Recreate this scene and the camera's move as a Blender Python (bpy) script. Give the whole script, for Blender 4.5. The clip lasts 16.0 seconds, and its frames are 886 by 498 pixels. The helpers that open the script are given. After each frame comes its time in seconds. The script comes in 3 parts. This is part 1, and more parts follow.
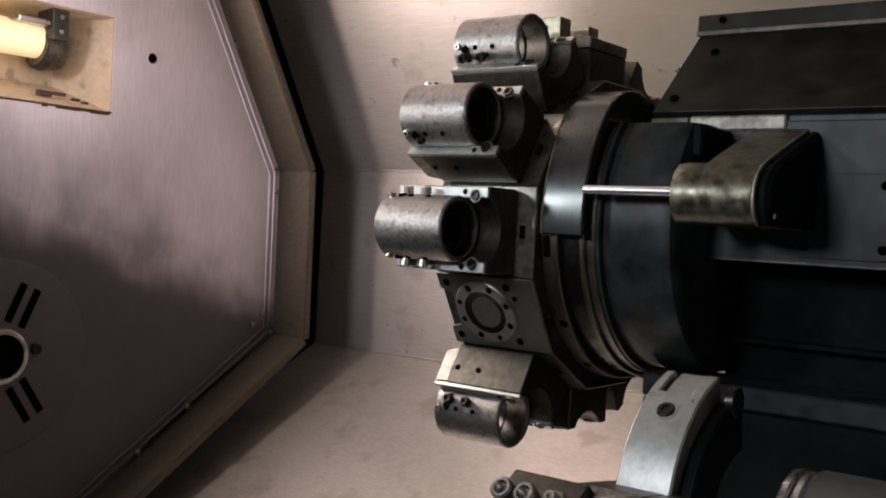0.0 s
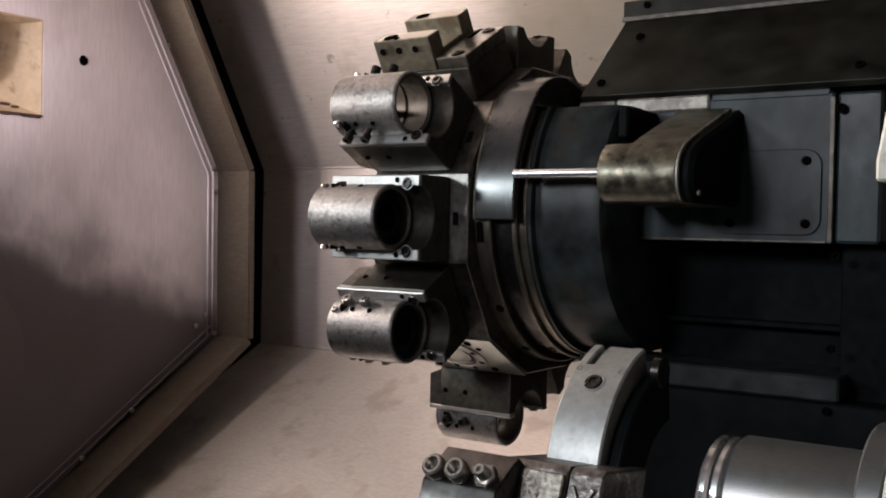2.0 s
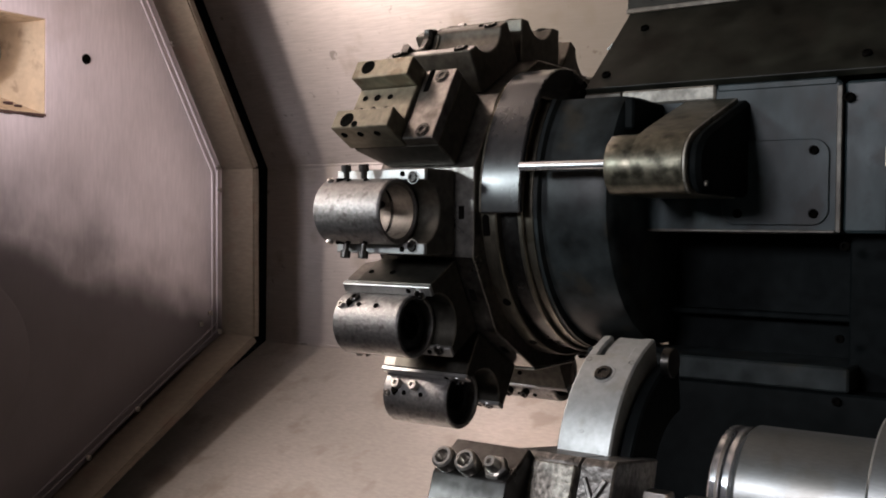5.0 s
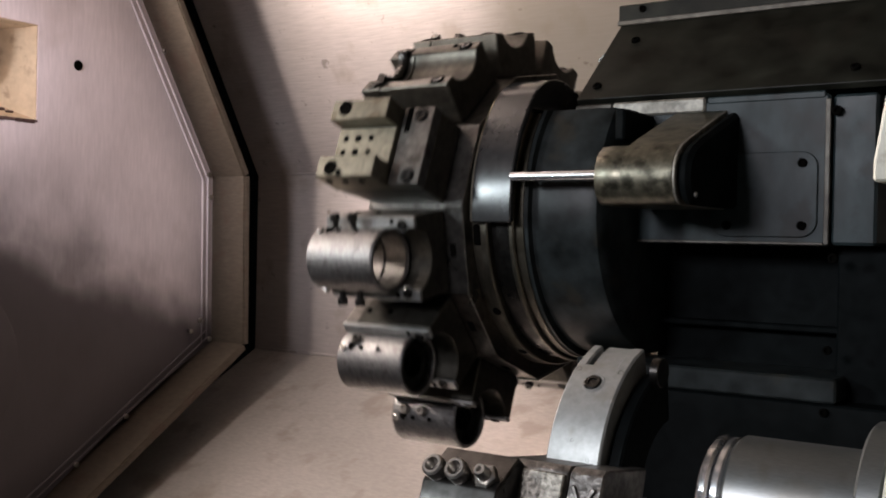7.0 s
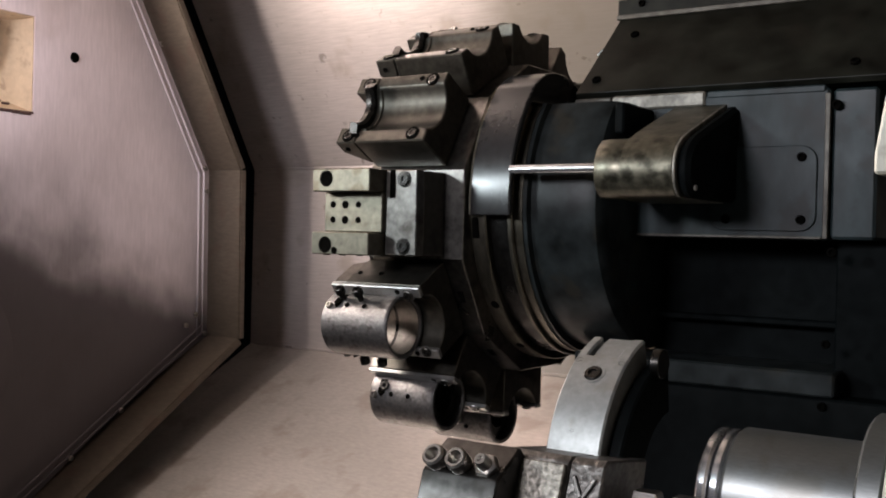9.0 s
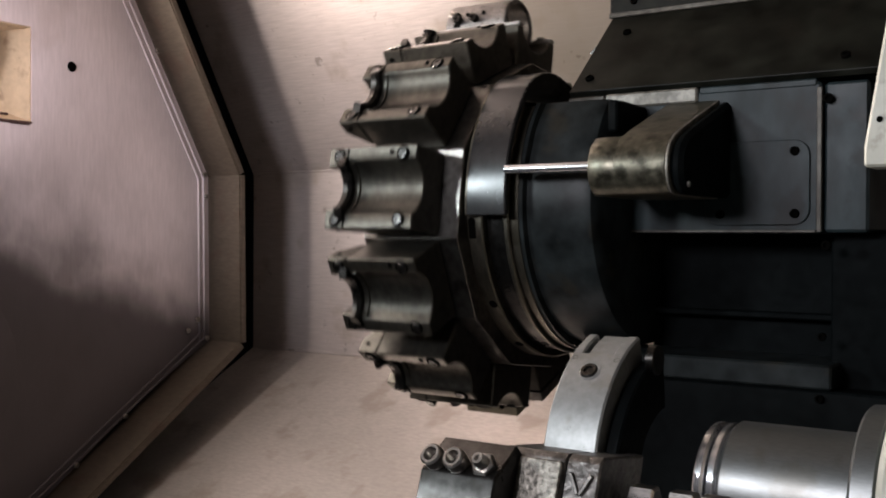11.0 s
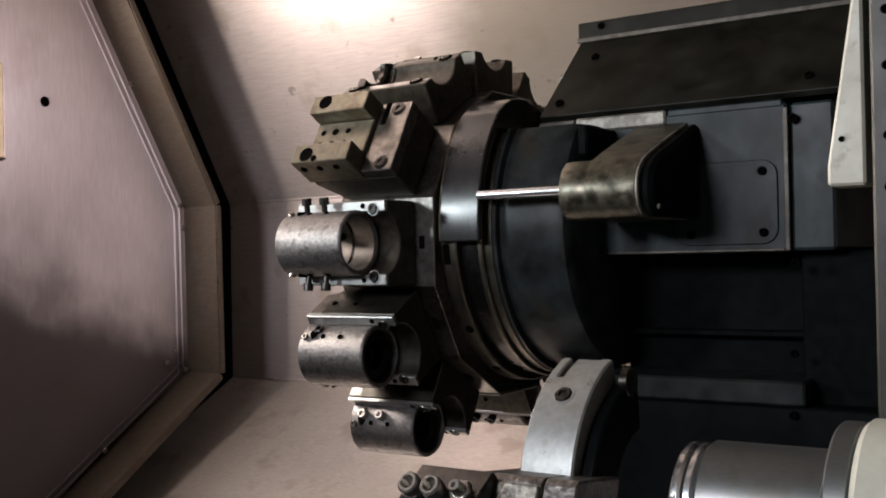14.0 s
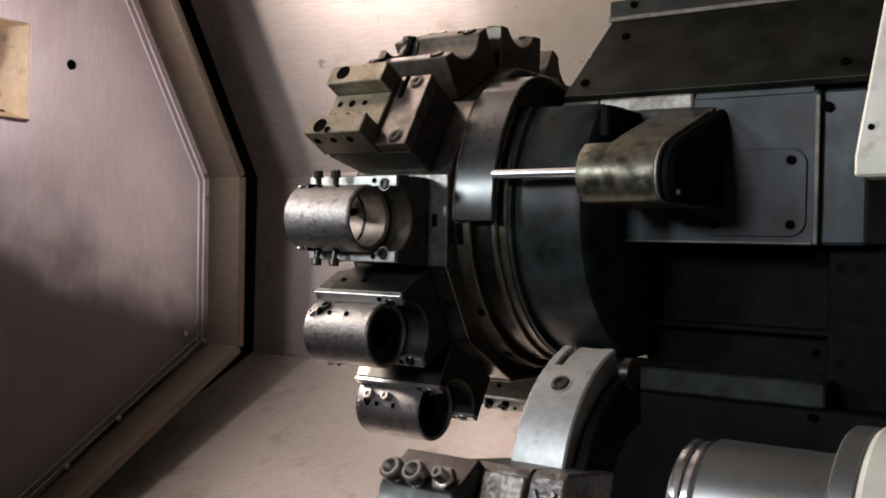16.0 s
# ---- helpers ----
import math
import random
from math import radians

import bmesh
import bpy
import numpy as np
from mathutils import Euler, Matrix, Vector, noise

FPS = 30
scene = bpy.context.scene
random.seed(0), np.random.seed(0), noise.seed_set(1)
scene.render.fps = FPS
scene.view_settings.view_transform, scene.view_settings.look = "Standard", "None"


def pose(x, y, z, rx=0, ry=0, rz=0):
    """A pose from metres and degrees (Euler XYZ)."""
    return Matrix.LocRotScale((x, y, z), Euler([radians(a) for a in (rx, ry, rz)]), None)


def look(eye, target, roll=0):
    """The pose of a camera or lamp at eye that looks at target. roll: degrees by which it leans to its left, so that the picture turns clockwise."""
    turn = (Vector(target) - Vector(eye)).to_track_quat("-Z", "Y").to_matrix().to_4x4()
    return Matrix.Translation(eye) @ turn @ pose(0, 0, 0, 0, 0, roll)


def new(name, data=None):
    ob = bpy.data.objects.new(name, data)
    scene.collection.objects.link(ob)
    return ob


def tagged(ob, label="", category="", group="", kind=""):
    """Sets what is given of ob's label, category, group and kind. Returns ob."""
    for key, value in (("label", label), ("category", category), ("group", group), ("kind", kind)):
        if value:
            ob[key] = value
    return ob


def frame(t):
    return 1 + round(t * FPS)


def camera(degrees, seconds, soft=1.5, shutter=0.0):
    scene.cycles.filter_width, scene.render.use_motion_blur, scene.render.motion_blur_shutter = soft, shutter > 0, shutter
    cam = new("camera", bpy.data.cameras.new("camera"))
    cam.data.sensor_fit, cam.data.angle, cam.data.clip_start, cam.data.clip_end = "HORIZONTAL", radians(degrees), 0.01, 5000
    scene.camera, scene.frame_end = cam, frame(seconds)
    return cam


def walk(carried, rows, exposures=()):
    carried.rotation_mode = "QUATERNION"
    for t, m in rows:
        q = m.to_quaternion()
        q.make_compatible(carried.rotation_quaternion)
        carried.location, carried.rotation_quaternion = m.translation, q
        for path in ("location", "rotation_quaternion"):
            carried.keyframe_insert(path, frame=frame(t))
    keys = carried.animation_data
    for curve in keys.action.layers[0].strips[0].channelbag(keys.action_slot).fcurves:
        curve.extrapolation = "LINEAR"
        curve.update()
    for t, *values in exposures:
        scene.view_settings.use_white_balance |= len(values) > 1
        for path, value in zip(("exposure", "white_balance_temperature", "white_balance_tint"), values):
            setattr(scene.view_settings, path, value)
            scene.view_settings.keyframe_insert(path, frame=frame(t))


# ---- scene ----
EXPO = 0.05
cam = camera(46.0, 16.0, soft=1.9, shutter=0.5)
PATH = [
    (0, (0.85, -1.573, 1.28), (-0.371, 0.01, 1.239), 3.2),
    (0.5, (0.866, -1.566, 1.267), (-0.355, 0.018, 1.27), 3.9),
    (1, (0.871, -1.559, 1.264), (-0.287, 0.072, 1.269), 3.1),
    (1.5, (0.874, -1.568, 1.261), (-0.28, 0.066, 1.247), 2.3),
    (2, (0.88, -1.564, 1.259), (-0.27, 0.072, 1.227), 1.3),
    (2.5, (0.878, -1.564, 1.257), (-0.27, 0.073, 1.216), 0.9),
    (3, (0.882, -1.561, 1.255), (-0.287, 0.061, 1.21), 0.6),
    (3.5, (0.87, -1.567, 1.253), (-0.292, 0.06, 1.215), 0.7),
    (6, (0.874, -1.559, 1.251), (-0.276, 0.077, 1.22), 0.9),
    (6.5, (0.872, -1.571, 1.255), (-0.268, 0.071, 1.23), 1.4),
    (7, (0.874, -1.568, 1.251), (-0.264, 0.077, 1.235), 1.2),
    (7.5, (0.879, -1.563, 1.25), (-0.249, 0.089, 1.237), 1.0),
    (8, (0.874, -1.566, 1.25), (-0.249, 0.088, 1.239), 0.9),
    (8.5, (0.875, -1.565, 1.246), (-0.251, 0.088, 1.234), 1.3),
    (9, (0.866, -1.57, 1.241), (-0.261, 0.082, 1.224), 1.5),
    (11.5, (0.884, -1.573, 1.246), (-0.239, 0.082, 1.232), -0.2),
    (12, (0.888, -1.575, 1.249), (-0.212, 0.096, 1.261), -0.7),
    (12.5, (0.891, -1.578, 1.246), (-0.206, 0.095, 1.271), -0.9),
    (13, (0.893, -1.579, 1.247), (-0.211, 0.088, 1.275), -1.0),
    (13.5, (0.893, -1.577, 1.245), (-0.211, 0.091, 1.274), -1.2),
    (14, (0.892, -1.575, 1.249), (-0.21, 0.094, 1.274), -1.1),
    (14.5, (0.888, -1.57, 1.248), (-0.211, 0.101, 1.272), -1.0),
    (15, (0.881, -1.57, 1.247), (-0.214, 0.103, 1.268), -0.6),
    (15.5, (0.86, -1.547, 1.235), (-0.25, 0.117, 1.238), -0.4),
    (16, (0.905, -1.508, 1.241), (-0.268, 0.112, 1.237), 1.4),
]
walk(cam, [(t, look(eye, target, roll)) for t, eye, target, roll in PATH],
     exposures=[(0, EXPO - 0.14, 6500, 10), (1.0, EXPO - 0.14, 6500, 10), (2.5, EXPO + 0.04, 6500, 10), (9.0, EXPO + 0.04, 6500, 10), (11.4, EXPO - 0.06, 6500, 10), (12.5, EXPO - 0.06, 6500, 10), (14.0, EXPO - 0.04, 6500, 10), (15.0, EXPO + 0.05, 6500, 10), (16, EXPO + 0.1, 6500, 10)])

# ---- world and large lights ----
world = bpy.data.worlds.new("workshop_air")
world.use_nodes = True
scene.world = world
world.node_tree.nodes["Background"].inputs[0].default_value = (0.55, 0.58, 0.62, 1)
world.node_tree.nodes["Background"].inputs[1].default_value = 0.1


def area(name, eye, target, sx, sy, watts, colour):
    lamp = bpy.data.lights.new(name, "AREA")
    lamp.shape, lamp.size, lamp.size_y, lamp.energy, lamp.color = "RECTANGLE", sx, sy, watts, colour
    ob = new(name, lamp)
    ob.matrix_world = look(eye, target)
    return ob


# the machine's own tube in the headstock wall, and two unseen lights before the open door
area("headstock_tube_light", (-0.990, -0.51, 1.585), (0.0, -0.43, 1.585), 0.46, 0.14, 27.0, (1.0, 0.875, 0.79))
# two fill points added before the recess to brighten the headstock wall
for fill_y in (-0.62, -0.40):
    glow = bpy.data.lights.new("headstock_tube_end", "POINT")
    glow.energy, glow.color, glow.shadow_soft_size = 0.85, (1.0, 0.86, 0.88), 0.10
    new("headstock_tube_end", glow).location = (-0.94, fill_y, 1.585)
# fill added mainly for the headstock wall; no such lamp is in view
area("workshop_light", (-0.1, -2.7, 1.87), (-0.25, 0.0, 1.25), 0.5, 0.4, 33.0, (0.95, 0.93, 1.0))
# cool light out of view, placed by the direction of the shadows
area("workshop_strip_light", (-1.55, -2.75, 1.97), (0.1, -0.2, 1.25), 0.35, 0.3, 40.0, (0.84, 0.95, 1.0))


# ---- materials ----
def material(name, base, rough, metal=0.0, grain=60.0, vary=0.25, bump=0.05, stretch=(1, 1, 1), stain=0.0,
             stain_colour=(0.02, 0.017, 0.014), stain_scale=9.0, speck=0.0, coat=0.0):
    """Grain at a fine scale, clouds at a coarse one, and stains with a shape of their own."""
    mat = bpy.data.materials.new(name)
    mat.use_nodes = True
    nt = mat.node_tree
    bsdf = nt.nodes["Principled BSDF"]
    bsdf.inputs["Metallic"].default_value = metal
    bsdf.inputs["Coat Weight"].default_value = coat
    geo = nt.nodes.new("ShaderNodeTexCoord")
    mapping = nt.nodes.new("ShaderNodeMapping")
    mapping.inputs["Scale"].default_value = stretch
    nt.links.new(geo.outputs["Object"], mapping.inputs["Vector"])
    fine = nt.nodes.new("ShaderNodeTexNoise")
    fine.inputs["Scale"].default_value, fine.inputs["Detail"].default_value = grain, 5
    nt.links.new(mapping.outputs[0], fine.inputs["Vector"])
    cloud = nt.nodes.new("ShaderNodeTexNoise")
    cloud.inputs["Scale"].default_value, cloud.inputs["Detail"].default_value = stain_scale, 6
    cloud.inputs["Roughness"].default_value = 0.65
    nt.links.new(geo.outputs["Object"], cloud.inputs["Vector"])

    def ramp(source, lo, hi, a, b):
        r = nt.nodes.new("ShaderNodeMapRange")
        r.inputs[1].default_value, r.inputs[2].default_value = lo, hi
        r.inputs[3].default_value, r.inputs[4].default_value = a, b
        nt.links.new(source, r.inputs[0])
        return r.outputs[0]

    def mix(kind, fac, a, b):
        m = nt.nodes.new("ShaderNodeMix")
        m.data_type, m.blend_type = "RGBA", kind
        for value, socket in ((fac, m.inputs[0]), (a, m.inputs[6]), (b, m.inputs[7])):
            if isinstance(value, bpy.types.NodeSocket):
                nt.links.new(value, socket)
            elif isinstance(value, (int, float)):
                socket.default_value = value
            else:
                socket.default_value = (*value, 1)
        return m.outputs[2]

    dark = tuple(c * (1 - vary) for c in base)
    light = tuple(min(1, c * (1 + vary)) for c in base)
    colour = mix("MIX", ramp(fine.outputs[0], 0.3, 0.7, 0, 1), dark, light)
    soft = ramp(cloud.outputs[0], 0.35, 0.65, 0, 1)
    colour = mix("MULTIPLY", 0.55, colour,
                 mix("MIX", soft, (0.72, 0.70, 0.68), (1, 1, 1)))
    if stain:
        spot = nt.nodes.new("ShaderNodeTexNoise")
        spot.inputs["Scale"].default_value, spot.inputs["Detail"].default_value = stain_scale * 2.7, 8
        nt.links.new(geo.outputs["Object"], spot.inputs["Vector"])
        colour = mix("MIX", ramp(spot.outputs[0], 0.60 - 0.16 * stain, 0.66, 0, min(1, 0.5 + stain / 2)), colour, stain_colour)
    if speck:
        vor = nt.nodes.new("ShaderNodeTexVoronoi")
        vor.inputs["Scale"].default_value = 38
        nt.links.new(geo.outputs["Object"], vor.inputs["Vector"])
        colour = mix("MIX", ramp(vor.outputs["Distance"], 0.06, 0.12, speck, 0), colour, stain_colour)
    nt.links.new(colour, bsdf.inputs["Base Color"])
    nt.links.new(ramp(cloud.outputs[0], 0.3, 0.7, rough * 1.2, rough * 0.82), bsdf.inputs["Roughness"])
    if bump:
        b = nt.nodes.new("ShaderNodeBump")
        b.inputs["Strength"].default_value, b.inputs["Distance"].default_value = bump, 0.002
        nt.links.new(fine.outputs[0], b.inputs["Height"])
        nt.links.new(b.outputs[0], bsdf.inputs["Normal"])
    return mat


SHEET = material("shade_painted_brushed_sheet", (0.84, 0.75, 0.785), 0.50, 0.22, 40, 0.06, 0.04, (1, 5, 0.6), 0.12, (0.60, 0.51, 0.50), 1.4)
SHEET_BACK = material("brushed_back_sheet", (0.56, 0.50, 0.48), 0.40, 0.55, 40, 0.10, 0.05, (0.5, 3, 9), 0.12, (0.36, 0.30, 0.25), 3, 0.5)
TRAY = material("oily_sheet", (0.46, 0.42, 0.39), 0.36, 0.5, 60, 0.09, 0.05, (1, 3, 3), 0.25, (0.30, 0.25, 0.21), 4, 0.25)
FLANGE = material("flange_sheet", (0.105, 0.084, 0.064), 0.42, 0.4, 50, 0.15, 0.05, (1, 1, 4), 0.3, (0.09, 0.06, 0.045), 7)
STEEL = material("machined_steel", (0.5, 0.47, 0.44), 0.29, 1.0, 120, 0.18, 0.05, (1, 6, 6), 0.1)
SLEEVE = material("worn_steel_sleeve", (0.19, 0.183, 0.18), 0.47, 0.95, 170, 0.22, 0.4, (1, 1, 1), 0.15, (0.06, 0.05, 0.045), 26)
DARK = material("blackened_steel", (0.05, 0.048, 0.046), 0.28, 0.95, 90, 0.35, 0.08, (1, 1, 1), 0.2, (0.02, 0.017, 0.014))
OILY = material("oiled_turret_steel", (0.19, 0.18, 0.168), 0.31, 1.0, 90, 0.30, 0.06, (1, 1, 1), 0.3, (0.03, 0.024, 0.018))
SEAT = material("bright_seat_steel", (0.265, 0.28, 0.262), 0.32, 0.95, 80, 0.08, 0.03)
# shade on the holders' sides and undersides is darkened into this oily steel
BLOCK = material("oily_shade_dark_block_steel", (0.062, 0.058, 0.049), 0.38, 0.85, 90, 0.30, 0.06, (1, 1, 1), 0.3, (0.02, 0.017, 0.013))
BRASSY = material("tanned_steel", (0.18, 0.168, 0.132), 0.4, 0.95, 90, 0.22, 0.06, (1, 1, 1), 0.25, (0.09, 0.07, 0.045))
LUG = material("bright_clamp_steel", (0.34, 0.34, 0.335), 0.36, 0.9, 90, 0.12, 0.04, (1, 1, 1), 0.12)
BORE = material("rubbed_bore_steel", (0.24, 0.225, 0.21), 0.36, 0.95, 90, 0.2, 0.05, (1, 1, 1), 0.2, (0.05, 0.04, 0.03), 20)
LAMPCAP = material("brown_oily_cap", (0.10, 0.082, 0.05), 0.3, 0.3, 50, 0.5, 0.1, (1, 1, 1), 0.6, (0.02, 0.016, 0.01), 20)
RUST = material("dark_rust", (0.07, 0.035, 0.03), 0.7, 0.0, 120, 0.5, 0.6)
RING = material("tanned_ring_steel", (0.13, 0.118, 0.095), 0.36, 0.95, 60, 0.25, 0.05, (3, 1, 1), 0.25, (0.06, 0.05, 0.035), 9)
WORN = material("bare_worn_paint_edge", (0.20, 0.19, 0.165), 0.5, 0.4, 90, 0.4, 0.2, (1, 1, 1), 0.4, (0.06, 0.055, 0.045), 18)
# flat black for holes and slots built without depth, and for screws
HOLE = material("hole_black", (0.003, 0.0028, 0.0025), 0.5, 0.0, 60, 0.2, 0)
GREEN = material("oily_black_green_paint", (0.014, 0.017, 0.0175), 0.36, 0.0, 26, 0.7, 0.10, (1, 1, 1), 0.2, (0.022, 0.02, 0.015), 8)
BLUEGREY = material("blue_grey_paint", (0.018, 0.027, 0.030), 0.4, 0.0, 22, 0.75, 0.12, (1, 1, 0.5), 0.45, (0.009, 0.009, 0.009), 9)
COVERMAT = material("dark_cover_sheet", (0.0085, 0.009, 0.007), 0.42, 0.0, 18, 0.75, 0.08, (1, 1, 1), 0.2, (0.01, 0.009, 0.007), 5)
EDGE = material("worn_edge_metal", (0.06, 0.055, 0.046), 0.48, 0.5, 70, 0.35, 0.1, (1, 1, 1), 0.5, (0.03, 0.026, 0.02), 14)
CHROME = material("polished_rod", (0.56, 0.56, 0.575), 0.26, 0.9, 120, 0.06, 0)
VALVE = material("oil_stained_casting", (0.105, 0.098, 0.073), 0.36, 0.75, 80, 0.35, 0.12, (1, 1, 1), 0.75, (0.012, 0.011, 0.006), 17)
CREAM = material("cream_paint", (0.46, 0.455, 0.385), 0.45, 0.0, 60, 0.06, 0.04, (1, 1, 1), 0.12, (0.15, 0.12, 0.08), 10, 0.4)
CAST = material("rough_casting", (0.13, 0.122, 0.115), 0.42, 0.9, 140, 0.45, 0.7, (1, 1, 1), 0.3)
ARM = material("ground_arm_steel", (0.26, 0.267, 0.263), 0.42, 0.6, 140, 0.12, 0.06, (1, 1, 1), 0.04, (0.2, 0.19, 0.17), 12)
# oily near-black that also holds painted shade for recesses and unlit sides
OIL_SHADE_BLACK = material("oily_painted_shade_black", (0.004, 0.005, 0.0053), 0.55, 0.0, 60, 0.3, 0.05)
QUILL = material("ground_quill_steel", (0.20, 0.21, 0.207), 0.42, 0.9, 120, 0.08, 0.03, (1, 5, 5), 0.05, (0.15, 0.14, 0.12), 5)
RECESS = material("tanned_recess_paint", (0.55, 0.42, 0.28), 0.5, 0.0, 60, 0.1, 0.04, (1, 1, 1), 0.2, (0.2, 0.13, 0.08), 10)
SHROUD = material("rubbed_guard_steel", (0.017, 0.0165, 0.017), 0.25, 0.0, 80, 0.22, 0.05, (1, 1, 1), 0.15, (0.03, 0.027, 0.024), 7)
POST = material("oily_olive_paint", (0.022, 0.022, 0.015), 0.45, 0.0, 60, 0.3, 0.06, (1, 1, 1), 0.4, (0.008, 0.008, 0.006), 14)
CAST2 = material("pitted_light_casting", (0.20, 0.185, 0.16), 0.42, 0.75, 190, 0.6, 1.0, (1, 1, 1), 0.35, (0.05, 0.045, 0.04), 22)
ROOM = material("workshop_wall_paint", (0.34, 0.33, 0.33), 0.7, 0.0, 30, 0.1, 0.03)
CONCRETE = material("concrete", (0.22, 0.21, 0.20), 0.75, 0.0, 25, 0.2, 0.1)


for oily, level in ((HOLE, 0.0), (SHROUD, 0.42), (OIL_SHADE_BLACK, 0.02), (COVERMAT, 0.09), (GREEN, 0.13), (BLUEGREY, 0.16)):
    oily.node_tree.nodes["Principled BSDF"].inputs["Specular IOR Level"].default_value = level


def glowing(name, colour, strength):
    mat = bpy.data.materials.new(name)
    mat.use_nodes = True
    b = mat.node_tree.nodes["Principled BSDF"]
    b.inputs["Base Color"].default_value = (*colour, 1)
    b.inputs["Emission Color"].default_value = (*colour, 1)
    b.inputs["Emission Strength"].default_value = strength
    return mat


def paint_wall_shade(mat, slope, level):
    """Shade painted dark below a ragged, sloping line on the headstock wall, with smudges."""
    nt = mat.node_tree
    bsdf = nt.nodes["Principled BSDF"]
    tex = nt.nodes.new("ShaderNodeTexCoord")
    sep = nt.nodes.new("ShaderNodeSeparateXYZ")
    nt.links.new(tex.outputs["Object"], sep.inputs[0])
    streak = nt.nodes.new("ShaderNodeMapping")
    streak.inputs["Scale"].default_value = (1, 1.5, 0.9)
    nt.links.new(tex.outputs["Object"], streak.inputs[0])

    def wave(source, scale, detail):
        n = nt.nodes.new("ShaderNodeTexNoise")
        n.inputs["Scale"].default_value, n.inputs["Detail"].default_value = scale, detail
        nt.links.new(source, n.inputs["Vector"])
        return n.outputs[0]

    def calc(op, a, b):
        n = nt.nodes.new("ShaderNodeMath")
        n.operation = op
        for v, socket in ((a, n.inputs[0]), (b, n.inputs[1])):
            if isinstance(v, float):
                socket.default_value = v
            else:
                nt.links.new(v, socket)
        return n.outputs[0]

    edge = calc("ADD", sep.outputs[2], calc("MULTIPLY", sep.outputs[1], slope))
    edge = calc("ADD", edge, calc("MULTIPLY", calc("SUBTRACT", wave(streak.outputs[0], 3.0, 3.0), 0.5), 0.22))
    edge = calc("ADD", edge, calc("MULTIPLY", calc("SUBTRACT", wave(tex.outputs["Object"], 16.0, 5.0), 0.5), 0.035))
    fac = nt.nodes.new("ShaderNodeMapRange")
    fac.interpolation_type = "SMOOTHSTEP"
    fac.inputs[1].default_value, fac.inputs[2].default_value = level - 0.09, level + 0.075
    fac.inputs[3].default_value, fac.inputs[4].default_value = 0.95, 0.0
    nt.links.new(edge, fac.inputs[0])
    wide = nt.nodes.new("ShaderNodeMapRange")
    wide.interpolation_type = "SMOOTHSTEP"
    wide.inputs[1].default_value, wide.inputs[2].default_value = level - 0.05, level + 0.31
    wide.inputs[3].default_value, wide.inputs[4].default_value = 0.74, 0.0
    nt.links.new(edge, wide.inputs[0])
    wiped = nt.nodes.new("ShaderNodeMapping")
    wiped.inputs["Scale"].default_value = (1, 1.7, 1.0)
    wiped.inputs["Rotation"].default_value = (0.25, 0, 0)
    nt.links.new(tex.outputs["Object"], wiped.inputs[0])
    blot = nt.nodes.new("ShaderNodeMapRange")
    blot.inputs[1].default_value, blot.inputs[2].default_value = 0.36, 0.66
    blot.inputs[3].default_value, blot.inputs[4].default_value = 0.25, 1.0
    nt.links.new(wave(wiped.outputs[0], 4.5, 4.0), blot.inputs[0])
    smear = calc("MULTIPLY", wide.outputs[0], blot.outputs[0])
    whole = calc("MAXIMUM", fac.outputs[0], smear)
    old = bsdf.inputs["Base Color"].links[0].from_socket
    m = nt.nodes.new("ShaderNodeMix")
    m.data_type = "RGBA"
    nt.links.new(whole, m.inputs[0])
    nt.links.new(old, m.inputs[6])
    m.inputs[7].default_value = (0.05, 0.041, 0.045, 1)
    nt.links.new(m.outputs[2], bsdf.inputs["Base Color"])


# the wall's lower shade is put into the sheet's colour
paint_wall_shade(SHEET, 0.285, 1.15)


def coolant_stain(mat, start, colour):
    """Dried tan coolant with dark spots on the sheet's length beyond start."""
    nt = mat.node_tree
    bsdf = nt.nodes["Principled BSDF"]
    tex = nt.nodes.new("ShaderNodeTexCoord")
    sep = nt.nodes.new("ShaderNodeSeparateXYZ")
    nt.links.new(tex.outputs["Object"], sep.inputs[0])
    fields = []
    for scale, detail in ((5.0, 7.0), (30.0, 3.0)):
        n = nt.nodes.new("ShaderNodeTexNoise")
        n.inputs["Scale"].default_value, n.inputs["Detail"].default_value = scale, detail
        nt.links.new(tex.outputs["Object"], n.inputs["Vector"])
        fields.append(n.outputs[0])
    shift = nt.nodes.new("ShaderNodeMath")
    shift.operation = "MULTIPLY_ADD"
    shift.inputs[1].default_value = 0.5
    nt.links.new(fields[0], shift.inputs[0])
    nt.links.new(sep.outputs[0], shift.inputs[2])
    for source, lo, hi, most, tint in ((shift.outputs[0], start + 0.25, start + 0.50, 0.8, colour),
                                       (fields[1], 0.68, 0.74, 0.5, (0.10, 0.075, 0.05))):
        r = nt.nodes.new("ShaderNodeMapRange")
        r.inputs[1].default_value, r.inputs[2].default_value, r.inputs[4].default_value = lo, hi, most
        nt.links.new(source, r.inputs[0])
        m = nt.nodes.new("ShaderNodeMix")
        m.data_type = "RGBA"
        nt.links.new(r.outputs[0], m.inputs[0])
        nt.links.new(bsdf.inputs["Base Color"].links[0].from_socket, m.inputs[6])
        m.inputs[7].default_value = (*tint, 1)
        nt.links.new(m.outputs[2], bsdf.inputs["Base Color"])


coolant_stain(SHEET_BACK, -0.42, (0.235, 0.205, 0.165))
GLOW = glowing("lit_tube", (1.0, 0.78, 0.46), 0.55)


